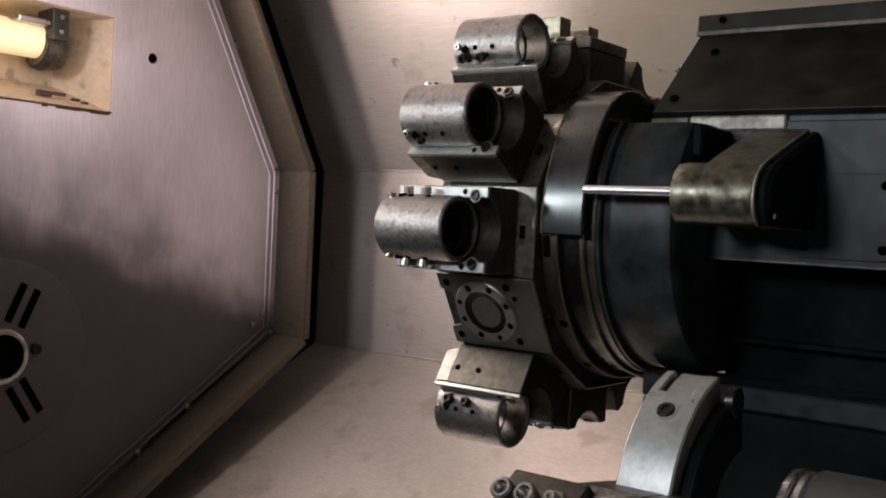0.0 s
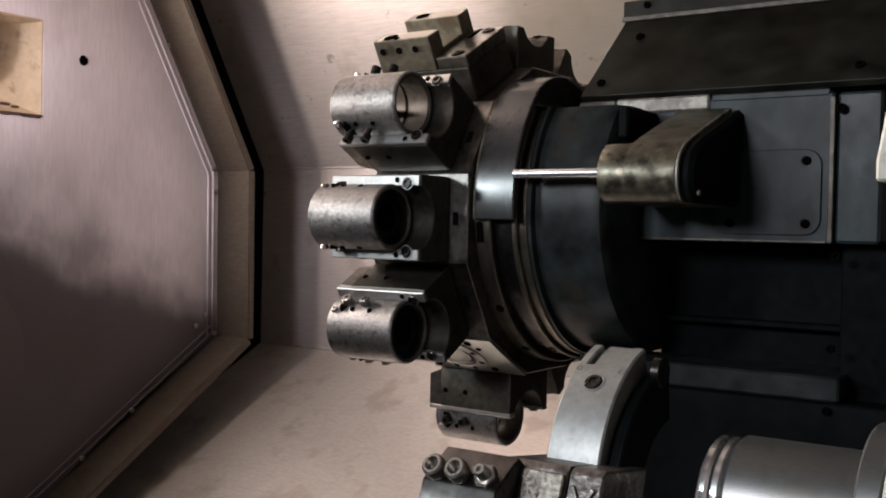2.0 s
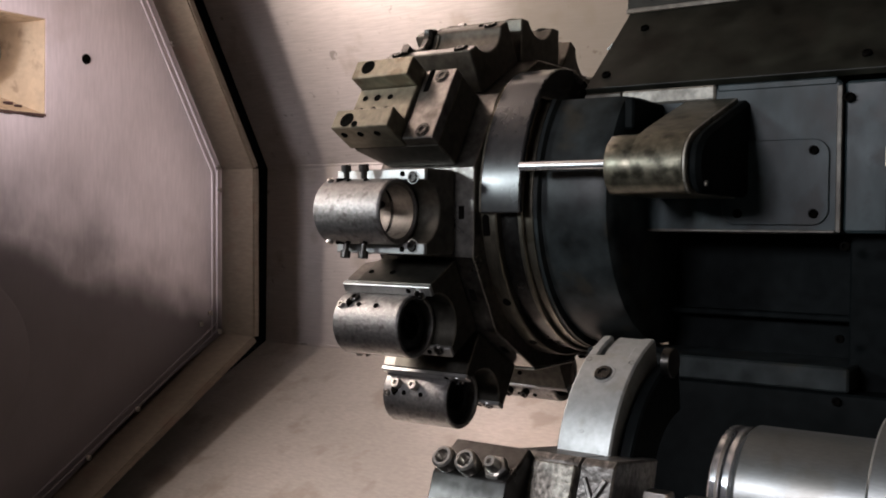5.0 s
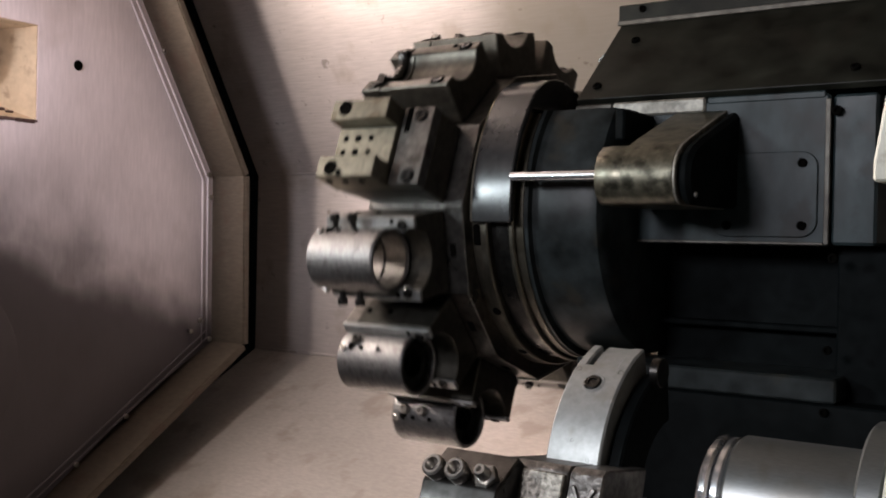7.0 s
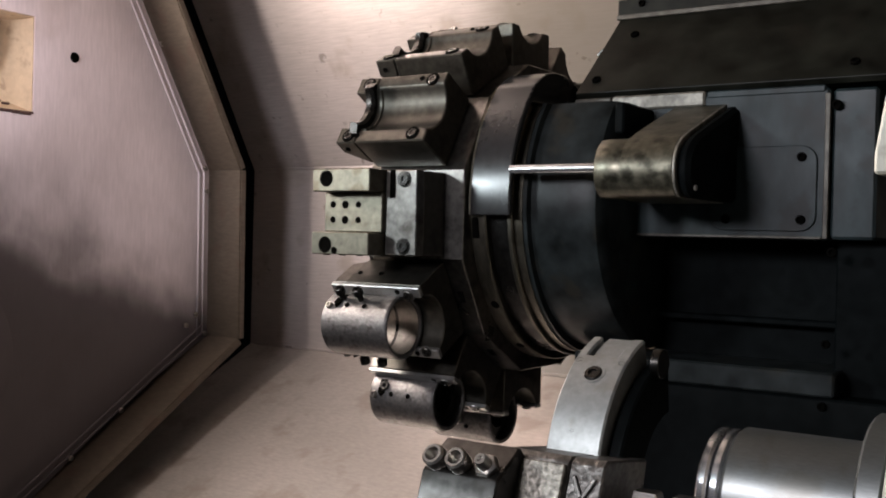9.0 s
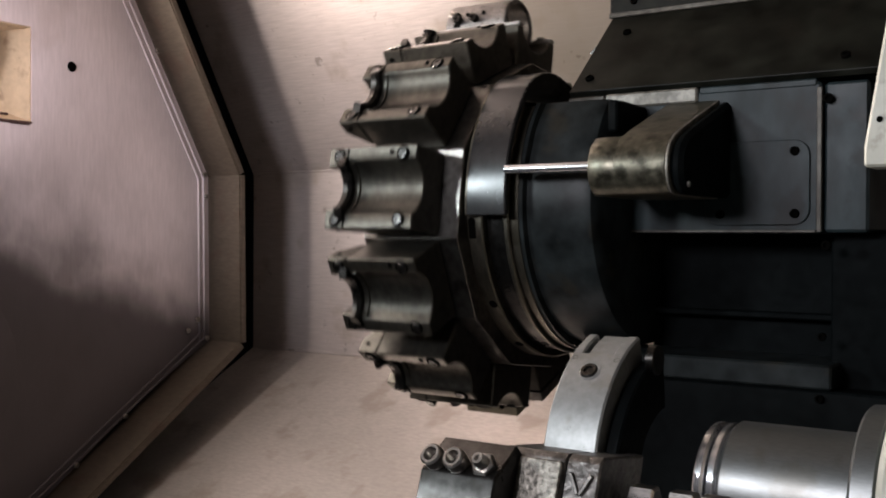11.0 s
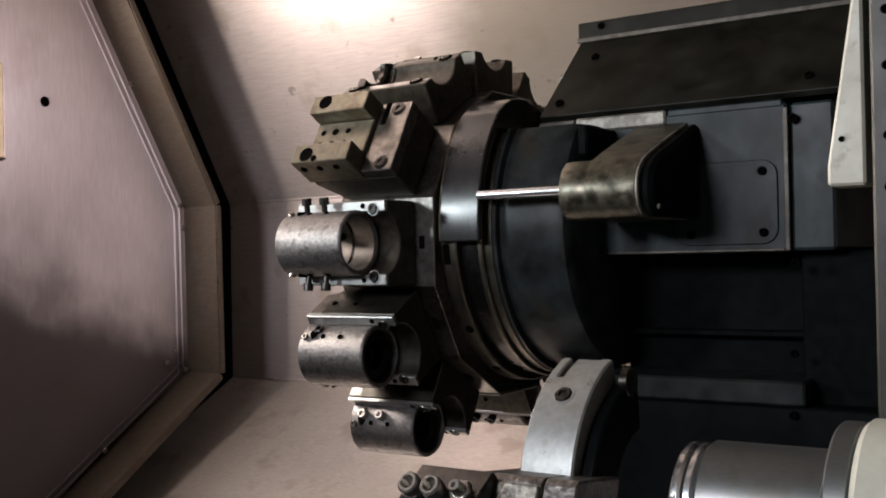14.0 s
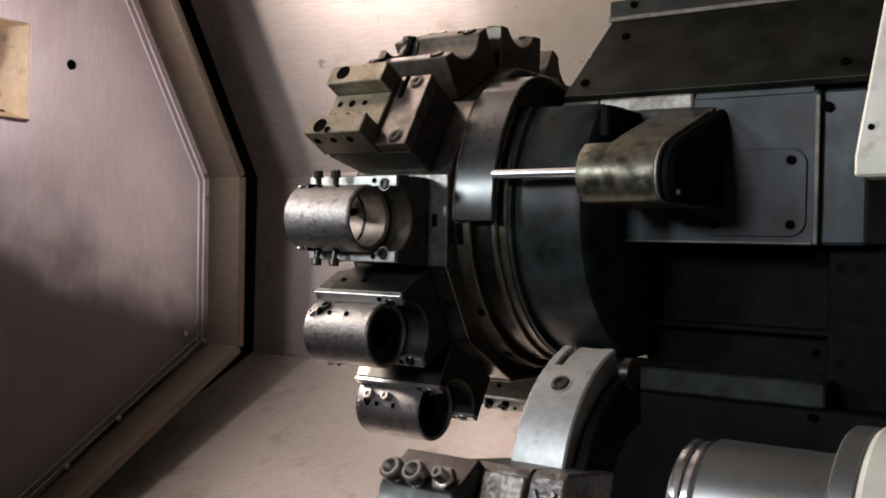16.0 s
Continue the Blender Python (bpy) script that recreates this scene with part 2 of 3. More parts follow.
# ---- mesh helpers ----
def prism(poly, a0, a1, axis="x", bevel=0.0, segments=1):
    """A polygon of (p, q) drawn out along one axis from a0 to a1: (y, z) for x, (x, z) for y, (x, y) for z."""
    bm = bmesh.new()

    def put(a, p, q):
        return {"x": (a, p, q), "y": (p, a, q), "z": (p, q, a)}[axis]
    lo = [bm.verts.new(put(a0, *c)) for c in poly]
    hi = [bm.verts.new(put(a1, *c)) for c in poly]
    n = len(poly)
    bm.faces.new(lo)
    bm.faces.new(hi[::-1])
    for i in range(n):
        bm.faces.new((lo[i], hi[i], hi[(i + 1) % n], lo[(i + 1) % n]))
    bmesh.ops.recalc_face_normals(bm, faces=bm.faces)
    if bevel:
        sharp = [e for e in bm.edges if len(e.link_faces) == 2 and e.calc_face_angle(0) > 0.6]
        bmesh.ops.bevel(bm, geom=sharp, offset=bevel, segments=segments, affect="EDGES", profile=0.5)
    return bm


def box(x0, x1, y0, y1, z0, z1, bevel=0.0015):
    return prism([(y0, z0), (y1, z0), (y1, z1), (y0, z1)], x0, x1, "x", bevel)


def lathe(profile, segs=48, start=0.0, end=360.0):
    """Profile of (x, r), closed, turned about the x axis; 0 degrees points to -y, 90 to +z."""
    bm = bmesh.new()
    full = end - start >= 360
    count = segs if full else segs + 1
    rings = []
    for i in range(count):
        a = radians(start + (end - start) * i / segs)
        rings.append([bm.verts.new((x, -r * math.cos(a), r * math.sin(a))) for x, r in profile])
    m = len(profile)
    for i in range(segs):
        p, q = rings[i], rings[(i + 1) % count]
        for j in range(m):
            bm.faces.new((p[j], p[(j + 1) % m], q[(j + 1) % m], q[j]))
    if not full:
        bm.faces.new(rings[0])
        bm.faces.new(rings[-1][::-1])
    bmesh.ops.remove_doubles(bm, verts=bm.verts, dist=1e-6)
    bmesh.ops.recalc_face_normals(bm, faces=bm.faces)
    return bm


def rod(r, x0, x1, segs=24, chamfer=0.001):
    c = min(chamfer, r * 0.3)
    return lathe([(x0, 0.0), (x0, r - c), (x0 + c, r), (x1 - c, r), (x1, r - c), (x1, 0.0)], segs)


def socket_screw(r, h, segs=20):
    """A cap screw along x whose head ends at x = h, with its socket sunk in."""
    return lathe([(0, 0.0), (0, r), (h - r * 0.15, r), (h, r * 0.85), (h, r * 0.52), (h * 0.35, r * 0.48), (h * 0.35, 0.0)], segs)


def eye_ring(r, h, segs=20):
    """The rim of a drilled hole along x, standing h proud."""
    return lathe([(0, 0.0), (0, r), (h, r * 0.97), (h, r * 0.86), (h * 0.7, r * 0.84), (h * 0.7, 0.0)], segs)


def part(name, bm, mat, parent=None, label="", m=None, smooth=True):
    mesh = bpy.data.meshes.new(name)
    bm.to_mesh(mesh)
    bm.free()
    mesh.materials.append(mat)
    if smooth:
        mesh.polygons.foreach_set("use_smooth", [True] * len(mesh.polygons))
        mesh.set_sharp_from_angle(angle=radians(32))
    ob = new(name, mesh)
    if parent is not None:
        ob.parent = parent
    if m is not None:
        ob.matrix_basis = m
    if label:
        tagged(ob, label)
    return ob


def again(ob, parent, m):
    """The same piece once more, on the same mesh."""
    c = ob.copy()
    scene.collection.objects.link(c)
    c.parent = parent
    c.matrix_basis = m
    return c


def thing(name, label, category, at=(0, 0, 0), group=""):
    e = new(name)
    e.location = at
    return tagged(e, label, category, group)


def toward(x, y, z, d):
    """The pose that turns a piece built along x to point along d."""
    return Matrix.Translation((x, y, z)) @ Vector(d).to_track_quat("X", "Z").to_matrix().to_4x4()


AXIS = 1.30             # height of the turret's axis
SY, SZ = -0.49, 0.982   # the spindle's axis

# ---- enclosure ----
WX = -1.06              # face of the headstock wall
LAMP = (-0.76, -0.265, 1.482, 1.682)


def sheet(name, bm, mat, label):
    return tagged(part(name, bm, mat), label, name.split("_")[0], kind="structure")


def headstock_wall():
    y0, y1, z0, z1 = LAMP
    outline = [(y1, 0.665), (0.0, 0.861), (0.229, 0.991), (0.223, 1.396), (-0.19, 2.117), (y1, 2.117)]
    bm = prism(outline, WX - 0.02, WX)
    for poly in ([(-1.5, 0.3), (y0, 0.3), (y0, 2.117), (-1.5, 2.117)],
                 [(y0, 0.3), (y1, 0.665), (y1, z0), (y0, z0)], [(y0, z1), (y1, z1), (y1, 2.117), (y0, 2.117)]):
        piece = prism(poly, WX - 0.02, WX)
        mesh = bpy.data.meshes.new("piece")
        piece.to_mesh(mesh)
        piece.free()
        bm.from_mesh(mesh)
        bpy.data.meshes.remove(mesh)
    wall = sheet("wall_headstock", bm, SHEET, "brushed pinkish-grey steel headstock wall with shade painted dark over its foot")
    # bead and flange that follow the wall's edge
    line = [(-0.19, 2.117), (0.223, 1.396), (0.229, 0.991), (-0.266, 0.665), (-0.83, 0.293)]
    for (ya, za), (yb, zb) in zip(line, line[1:]):
        d = Vector((yb - ya, zb - za)).normalized()
        nrm = Vector((-d.y, d.x))
        if nrm.x < 0 and abs(nrm.x) > 0.2:
            nrm = -nrm
        if zb < 0.9:
            nrm = Vector((abs(nrm.x), -abs(nrm.y)))

        def off(p, k):
            return (p[0] + nrm.x * k, p[1] + nrm.y * k)
        a, b = (ya, za), (yb, zb)
        f = sheet("trim_flange", prism([a, b, off(b, 0.004), off(a, 0.004)], WX - 0.015, -0.952), FLANGE,
                  "tanned sheet-metal flange folded round the wall's edge")
        part("fold", prism([off(a, 0.003), off(b, 0.003), off(b, 0.016), off(a, 0.016)], -0.953, -0.949), FLANGE, f)
        for k in (0.018, 0.034):
            part("bead", prism([off(a, -k), off(b, -k), off(b, -k + 0.005), off(a, -k + 0.005)], WX - 0.002, WX + 0.0035, "x", 0.0015), SHEET, f)


headstock_wall()
for y, z in ((0.060, 1.679), (-0.030, 0.838), (0.205, 1.40), (0.212, 1.345), (0.215, 0.998), (0.185, 1.045), (0.155, 1.02), (-0.16, 0.75)):
    s = part("wall_screw", socket_screw(0.006, 0.006, 12), STEEL, None, "", toward(WX + 0.005, y, z, (1, 0, 0)))
    tagged(s, "small steel screw in the headstock wall", "screw", "wall screws")
s = part("wall_plug", lathe([(0, 0), (0, 0.0115), (0.003, 0.010), (0.003, 0)], 20), HOLE, None, "", toward(WX - 0.0005, -0.168, 1.612, (1, 0, 0)))
tagged(s, "round black plug in the headstock wall", "plug")


def recess():
    y0, y1, z0, z1 = LAMP
    bm = bmesh.new()
    rim = [bm.verts.new((WX - 0.004, y, z)) for y, z in ((y0, z0), (y1, z0), (y1, z1), (y0, z1))]
    deep = [bm.verts.new((WX - 0.13, y, z)) for y, z in ((y0, z0 + 0.05), (y1 - 0.06, z0 + 0.05), (y1 - 0.06, z1 - 0.01), (y0, z1 - 0.01))]
    for i in range(4):
        bm.faces.new((rim[i], rim[(i + 1) % 4], deep[(i + 1) % 4], deep[i]))
    bm.faces.new(deep)
    bmesh.ops.recalc_face_normals(bm, faces=bm.faces)
    bmesh.ops.solidify(bm, geom=list(bm.faces), thickness=0.003)
    w = thing("work_lamp", "lit tube work lamp sunk in the headstock wall", "lamp")
    part("recess", bm, RECESS, w, "tan painted lamp recess with a rusty rim", smooth=False)
    tube = toward(WX - 0.075, -0.70, 1.615, (0, 1, 0))
    part("tube", rod(0.036, 0.02, 0.325, 28, 0.006), GLOW, w, "glowing lamp tube", tube)
    cap = part("end_cap", lathe([(0, 0), (0, 0.04), (0.03, 0.046), (0.05, 0.044), (0.062, 0.030), (0.064, 0.012), (0.064, 0)], 32), LAMPCAP, w, "brown oily rounded tube end cap", toward(WX - 0.075, -0.40, 1.605, (0, 1, 0)))
    part("cap_band", lathe([(0.004, 0.04), (0.004, 0.048), (0.016, 0.049), (0.016, 0.04)], 32), EDGE, cap)
    part("bracket", box(WX - 0.075, WX - 0.016, -0.398, -0.362, 1.615, 1.678, 0.002), EDGE, w, "grey lamp bracket with two screws")
    part("bracket_arm", box(WX - 0.07, WX - 0.018, -0.47, -0.40, 1.640, 1.652, 0.002), STEEL, w, "steel bracket arm")
    for z in (1.632, 1.662):
        part("bracket_screw", socket_screw(0.005, 0.004, 10), STEEL, w, "", toward(WX - 0.016, -0.380, z, (1, 0, 0)))
    for i, (ya, za, dy, dz) in enumerate(((-0.42, 1.500, 0.035, 0.012), (-0.388, 1.5035, 0.03, 0.008), (-0.352, 1.497, 0.022, 0.006), (-0.333, 1.493, 0.018, 0.005))):
        part("rust_flake", box(WX - 0.035 + 0.008 * i, WX - 0.028 + 0.008 * i, ya, ya + dy, za, za + dz, 0.002), RUST, w, "ragged rust on the recess edge")
    rng, y = random.Random(5), y0
    while y < y1 - 0.004:
        e = min(y1, y + rng.uniform(0.012, 0.035))
        part("rim_flake", box(WX - 0.002, WX + 0.0022, y, e, z0 - rng.uniform(0.001, 0.006), z0 + 0.002, 0.001), RUST, w, "flaking rusty rim")
        y = e + 0.0005


recess()


def spindle():
    s = thing("spindle_nose", "steel spindle face plate with radial slots in the headstock wall", "spindle", (WX, SY, SZ))
    part("face_plate", lathe([(-0.01, 0), (-0.01, 0.19), (0.002, 0.19), (0.003, 0.187), (0.003, 0)], 64), SHEET, s)
    part("hub", lathe([(0, 0.036), (0, 0.056), (0.014, 0.054), (0.016, 0.05), (0.016, 0.044), (0.004, 0.042), (0.0035, 0.036)], 40), STEEL, s, "bright hub rim")
    part("bore", lathe([(0.0035, 0), (0.0035, 0.043), (0.006, 0.043), (0.006, 0)], 40), HOLE, s, "dark spindle bore")
    for a in (66, -58, 186):
        for k in (-0.016, 0.016):
            part("slot", box(0.002, 0.005, 0.066, 0.148, k - 0.008, k + 0.008, 0.002), HOLE, s, "", pose(0, 0, 0, a, 0, 0))
    part("bolt", eye_ring(0.011, 0.006, 16), DARK, s, "", toward(0.003, 0.075, 0.01, (1, 0, 0)))


spindle()

# back of the enclosure: a bent sheet of three faces, parallel to the wall's edge
back = [(-0.06, 2.117), (0.115, 2.02), (0.46, 1.414), (0.46, 0.95), (-0.45, 0.47), (-1.3, 0.30)]
names = ("wall_back_roof", "wall_back_upper", "wall_back", "tray_slope", "tray_floor")
labels = ("brushed steel roof sheet", "brushed steel back sheet leaning forward, oil spotted", "brushed steel back sheet",
          "oily brushed steel chip slope", "unseen chip tray, black to keep reflections dark")
for (a, b), nm, lb in zip(zip(back, back[1:]), names, labels):
    d = Vector((b[0] - a[0], b[1] - a[1])).normalized()
    out = Vector((-d.y, d.x)) * 0.012
    # the tray floor is out of view, black so the seat mirrors no light
    sheet(nm, prism([a, b, (b[0] + out.x, b[1] + out.y), (a[0] + out.x, a[1] + out.y)], -1.138, 1.6), (OIL_SHADE_BLACK if nm == "tray_floor" else TRAY) if "tray" in nm else SHEET_BACK, lb)
# black sheet added where the back sheets stop short of the flange
sheet("gap_backing", box(-1.225, -1.21, -1.2, 0.6, 0.3, 2.1, 0), OIL_SHADE_BLACK, "black sheet added behind the gap at the wall's flange")
# end wall and roof are out of view, in pale sheet to reflect light
sheet("wall_tailstock", box(1.58, 1.62, -1.2, 0.6, 0.2, 2.2, 0), SHEET_BACK, "unseen end wall of the machine, pale to bounce light")
sheet("ceiling", box(-1.4, 1.62, -1.0, 0.2, 2.117, 2.16, 0), SHEET_BACK, "unseen machine roof sheet, pale to bounce light")
for z, x0, x1 in ((1.418, -1.12, 0.9), (0.952, -1.12, 0.9)):
    sheet("seam_strip", box(x0, x1, 0.456, 0.4605, z - 0.003, z + 0.003, 0.001), SHEET_BACK, "folded seam of the back sheet")

# unseen apron, placed to block light from the headstock wall's foot
sheet("wall_front_apron", box(-1.08, -0.40, -1.215, -1.2, 0.2, 1.444, 0.002), COVERMAT, "unseen front apron added to shade the headstock wall's foot")

# unseen header, added to throw the tube's light back inside
sheet("wall_front_header", box(-1.08, 1.6, -1.215, -1.2, 1.80, 2.117, 0.002), SHEET_BACK, "unseen header sheet above the door opening, added to bounce light")

# the workshop round the machine
sheet("floor", box(-5, 6, -6, 3, -0.05, 0, 0), CONCRETE, "grey concrete workshop floor")
sheet("wall_south", box(-5, 6, -6.1, -6, 0, 4, 0), ROOM, "plain grey workshop wall")


# ---- turret slide, which stands still ----
def turret_slide():
    t = thing("turret_slide", "dark painted turret slide with a drum housing and a valve", "lathe slide", (0, 0, AXIS))
    z = -AXIS
    body = part("slide_body", box(0.205, 0.494, -0.096, 0.35, 1.2545 + z, 1.464 + z, 0.004), BLUEGREY, t, "blue-grey painted slide body")
    part("edge_strip", box(0.105, 0.168, -0.098, -0.085, 1.458 + z, 1.468 + z, 0.002), EDGE, t, "oily top edge")
    part("edge_strip", box(0.170, 0.318, -0.101, -0.085, 1.446 + z, 1.4685 + z, 0.003), WORN, t, "worn bare top edge")
    part("edge_strip", box(0.320, 0.488, -0.0975, -0.085, 1.4575 + z, 1.468 + z, 0.002), BLUEGREY, t)
    part("edge_strip", box(0.205, 0.488, -0.0985, -0.09, 1.2555 + z, 1.2595 + z, 0.001), EDGE, t, "worn lower edge")
    part("edge_strip", box(0.4885, 0.4955, -0.0985, -0.09, 1.256 + z, 1.456 + z, 0.001), EDGE, t, "worn bare edge")
    part("end_block", box(0.497, 0.556, -0.092, 0.35, 1.256 + z, 1.462 + z, 0.004), BLUEGREY, t, "grey end block")
    # round-cornered cover plate
    pts = []
    for cx, cz, a0 in ((0.458, 1.363, 0), (0.352, 1.363, 90), (0.352, 1.288, 180), (0.458, 1.288, 270)):
        for i in range(7):
            a = radians(a0 + 15 * i)
            pts.append((cx + 0.022 * math.cos(a), cz + z + 0.022 * math.sin(a)))
    plate = part("cover_plate", prism(pts, -0.100, -0.094, "y", 0.001), BLUEGREY, t, "round-cornered grey cover plate")
    for x, zz in ((0.4595, 1.369), (0.460, 1.282), (0.354, 1.282)):
        part("screw", socket_screw(0.0065, 0.004, 12), HOLE, plate, "", toward(x, -0.100, zz + z, (0, -1, 0)))
    for x, zz in ((0.504, 1.439), (0.503, 1.238)):
        part("bolt", socket_screw(0.007, 0.006, 12), HOLE, t, "oily steel bolt", toward(x, -0.097, zz + z, (0, -1, 0)))
    # undercut below the body, its shade painted near black, with its lower rails
    part("undercut", box(0.20, 0.62, 0.02, 0.35, 1.0 + z, 1.2535 + z, 0.004), OIL_SHADE_BLACK, t, "oily undercut with its shade painted black")
    part("upright", box(0.497, 0.62, -0.05, 0.019, 1.0 + z, 1.2545 + z, 0.003), OIL_SHADE_BLACK, t)
    part("rail", box(0.215, 0.497, -0.01, 0.0195, 1.128 + z, 1.137 + z, 0.002), OIL_SHADE_BLACK, t, "thin rail")
    part("lower_rail", box(0.12, 0.512, -0.105, 0.019, 1.040 + z, 1.074 + z, 0.003), GREEN, t, "dark green lower rail")
    part("foot", prism([(-0.10, 1.038 + z), (0.3, 1.038 + z), (0.3, 0.6 + z), (-0.16, 0.80 + z)], 0.12, 1.2, "x", 0.003), OIL_SHADE_BLACK, t, "dark green bed side")
    for x, zz in ((0.50, 1.113), (0.497, 1.028)):
        part("bolt", socket_screw(0.006, 0.005, 12), HOLE, t, "", toward(x, -0.105, zz + z, (0, -1, 0)))
    # drum behind the disc, with stepped rings
    drum = lathe([(0.095, 0), (0.095, 0.236), (0.102, 0.236), (0.104, 0.226), (0.19, 0.226), (0.206, 0.221), (0.214, 0.205), (0.214, 0)], 96)
    bmesh.ops.bisect_plane(drum, geom=drum.verts[:] + drum.edges[:] + drum.faces[:], plane_co=(0, 0, 0.152), plane_no=(0, 0, 1), clear_outer=True)
    bmesh.ops.holes_fill(drum, edges=[e for e in drum.edges if e.is_boundary], sides=0)
    part("drum", drum, GREEN, t, "dark oily drum housing with a flat top")
    ring = part("ring", lathe([(0.004, 0.12), (0.004, 0.2505), (0.007, 0.2535), (0.040, 0.2535), (0.042, 0.2515), (0.042, 0.12)], 120, -150, 38), RING, t, "oily tanned steel ring")
    part("ring_channel", lathe([(0.0425, 0.12), (0.0425, 0.240), (0.072, 0.240), (0.072, 0.12)], 120, -150, 38), DARK, t, "dark recessed channel beside the ring")
    part("ring_lip", lathe([(0.0725, 0.12), (0.0725, 0.2425), (0.0745, 0.2445), (0.080, 0.2445), (0.082, 0.2425), (0.082, 0.238), (0.0955, 0.238), (0.0955, 0.12)], 120, -150, 38), RING, t, "thin steel lip")
    for a in (-38, -62, -85):
        ca, sa = math.cos(radians(a)), math.sin(radians(a))
        part("hole", lathe([(0, 0), (0, 0.0075), (0.0012, 0.007), (0.0012, 0)], 16), HOLE, ring, "", toward(0.031, -0.2531 * ca, 0.2531 * sa, (0, -ca, sa)))
    part("slot", lathe([(0.018, 0.25), (0.018, 0.2541), (0.030, 0.2541), (0.030, 0.25)], 6, -12.5, -6.5), HOLE, ring)
    part("slot_end", rod(0.006, 0, 0.0012, 16), HOLE, ring, "", toward(0.024, -0.2533 * math.cos(radians(6.5)), -0.2533 * math.sin(radians(6.5)), (0, -1, -0.11)))
    arc = lambda r, a0, a1, n: [(-r * math.cos(radians(a0 + (a1 - a0) * i / n)), r * math.sin(radians(a0 + (a1 - a0) * i / n))) for i in range(n + 1)]
    outer = arc(0.266, -4.5, 42, 24)
    tail = [(-0.178, 0.192), (-0.155, 0.202), (-0.133, 0.206), (-0.110, 0.206), (-0.088, 0.202), (-0.066, 0.195), (-0.041, 0.184), (-0.012, 0.162), (-0.005, 0.1525), (-0.20, 0.1525)]
    part("shroud", prism(outer + tail + arc(0.2545, 36, -4.5, 20), 0.0225, 0.090, "x", 0.002), SHROUD, t, "dark curved guard over the disc's rim")
    part("shroud_lip", prism(arc(0.263, -4.5, 42, 24) + [(-0.172, 0.188), (-0.133, 0.2), (-0.10, 0.2), (-0.10, 0.19), (-0.133, 0.19), (-0.165, 0.18)] + arc(0.2545, 40, -4.5, 20), 0.018, 0.0222, "x", 0.001), BRASSY, t, "rubbed bare lip of the guard")
    # push rod and valve casting
    part("push_rod", rod(0.0068, 0.091, 0.25, 20), CHROME, t, "polished push rod", pose(0, -0.266, 0.046))
    prof = [(-0.09, 0.004), (-0.262, 0.004), (-0.272, 0.008), (-0.283, 0.020), (-0.288, 0.038), (-0.286, 0.056), (-0.278, 0.071), (-0.262, 0.084),
            (-0.235, 0.096), (-0.15, 0.128), (-0.09, 0.15)]
    low = prof[:8] + [(-0.235, 0.088), (-0.09, 0.088)]
    valve = part("valve", prism(prof, 0.272, 0.346, "x", 0.0008, 1), VALVE, t, "oil-stained rounded valve casting")
    part("valve_nose", prism(low, 0.234, 0.2735, "x", 0.0012, 2), VALVE, valve, "stepped nose of the casting")
    part("rod_bush", rod(0.013, 0.2335, 0.237, 20), STEEL, valve, "", pose(0, -0.266, 0.046))
    part("valve_rim", prism([(y * 1.002, q) for y, q in prof], 0.3462, 0.350, "x", 0.001), WORN, valve, "rubbed bright edge")
    # the cap's black stands for shade on the valve's unlit end
    part("valve_cap", prism([(y * 0.985, q * 0.97 + 0.001) for y, q in prof], 0.350, 0.368, "x", 0.006), OIL_SHADE_BLACK, valve, "end cap with its unlit face painted black")
    part("cap_screw", socket_screw(0.004, 0.003, 10), STEEL, valve, "", toward(0.368, -0.262, 0.018, (1, 0, 0)))
    part("valve_step", box(0.222, 0.237, -0.20, -0.09, 0.10, 0.145, 0.003), OIL_SHADE_BLACK, valve)
    # sloping cover above the body
    cover = part("slope_cover", prism([(-0.088, 1.469 + z), (0.075, 1.620 + z), (0.068, 1.628 + z), (-0.096, 1.477 + z)], 0.105, 1.5, "x", 0.001), COVERMAT, t, "dark oily sloping cover sheet")
    part("cover_web", prism([(-0.078, 1.468 + z), (0.34, 1.468 + z), (0.34, 1.70 + z), (0.08, 1.62 + z)], 0.109, 1.48, "x"), COVERMAT, t)
    part("cover_rail", prism([(0.066, 1.628 + z), (0.10, 1.628 + z), (0.10, 1.658 + z), (0.066, 1.658 + z)], 0.098, 1.5, "x", 0.002), COVERMAT, t, "dark angle rail along the cover")
    part("cover_lip", prism([(0.058, 1.622 + z), (0.066, 1.622 + z), (0.066, 1.630 + z), (0.058, 1.630 + z)], 0.100, 1.5, "x", 0.001), EDGE, t, "worn bare lip")
    part("bracket", prism([(0.078, 1.56 + z), (0.106, 1.585 + z), (0.106, 1.55 + z)], 0.03, 0.06, "y"), DARK, t, "small dark bracket")
    n = Vector((0, -0.68, 0.735))
    for x, yy in ((0.151, 0.022), (0.130, -0.072), (0.52, -0.072)):
        part("cover_screw", socket_screw(0.007, 0.005, 12), HOLE, cover, "", toward(x, yy, 1.477 + z + (yy + 0.096) * 0.92, n))
    part("rail_screw", socket_screw(0.006, 0.004, 12), HOLE, cover, "", toward(0.142, 0.066, 1.648 + z, (0, -1, 0)))
    return t


turret_slide()


# ---- the indexing turret ----
PHI = -0.3
RA = 0.250


def seat_pose(k):
    return pose(0, 0, 0, 90 - (PHI + 30 * k), 0, 0)


TX, TY, TZ = 0.003, -0.0226, 1.281
turret = thing("tool_turret", "twelve-sided steel tool turret with boring holders, indexing", "tool turret", (TX, TY, TZ))


def dodecagon(ra, turn):
    rc = ra / math.cos(radians(15))
    return [(-rc * math.cos(radians(turn + 15 + 30 * i)), rc * math.sin(radians(turn + 15 + 30 * i))) for i in range(12)]


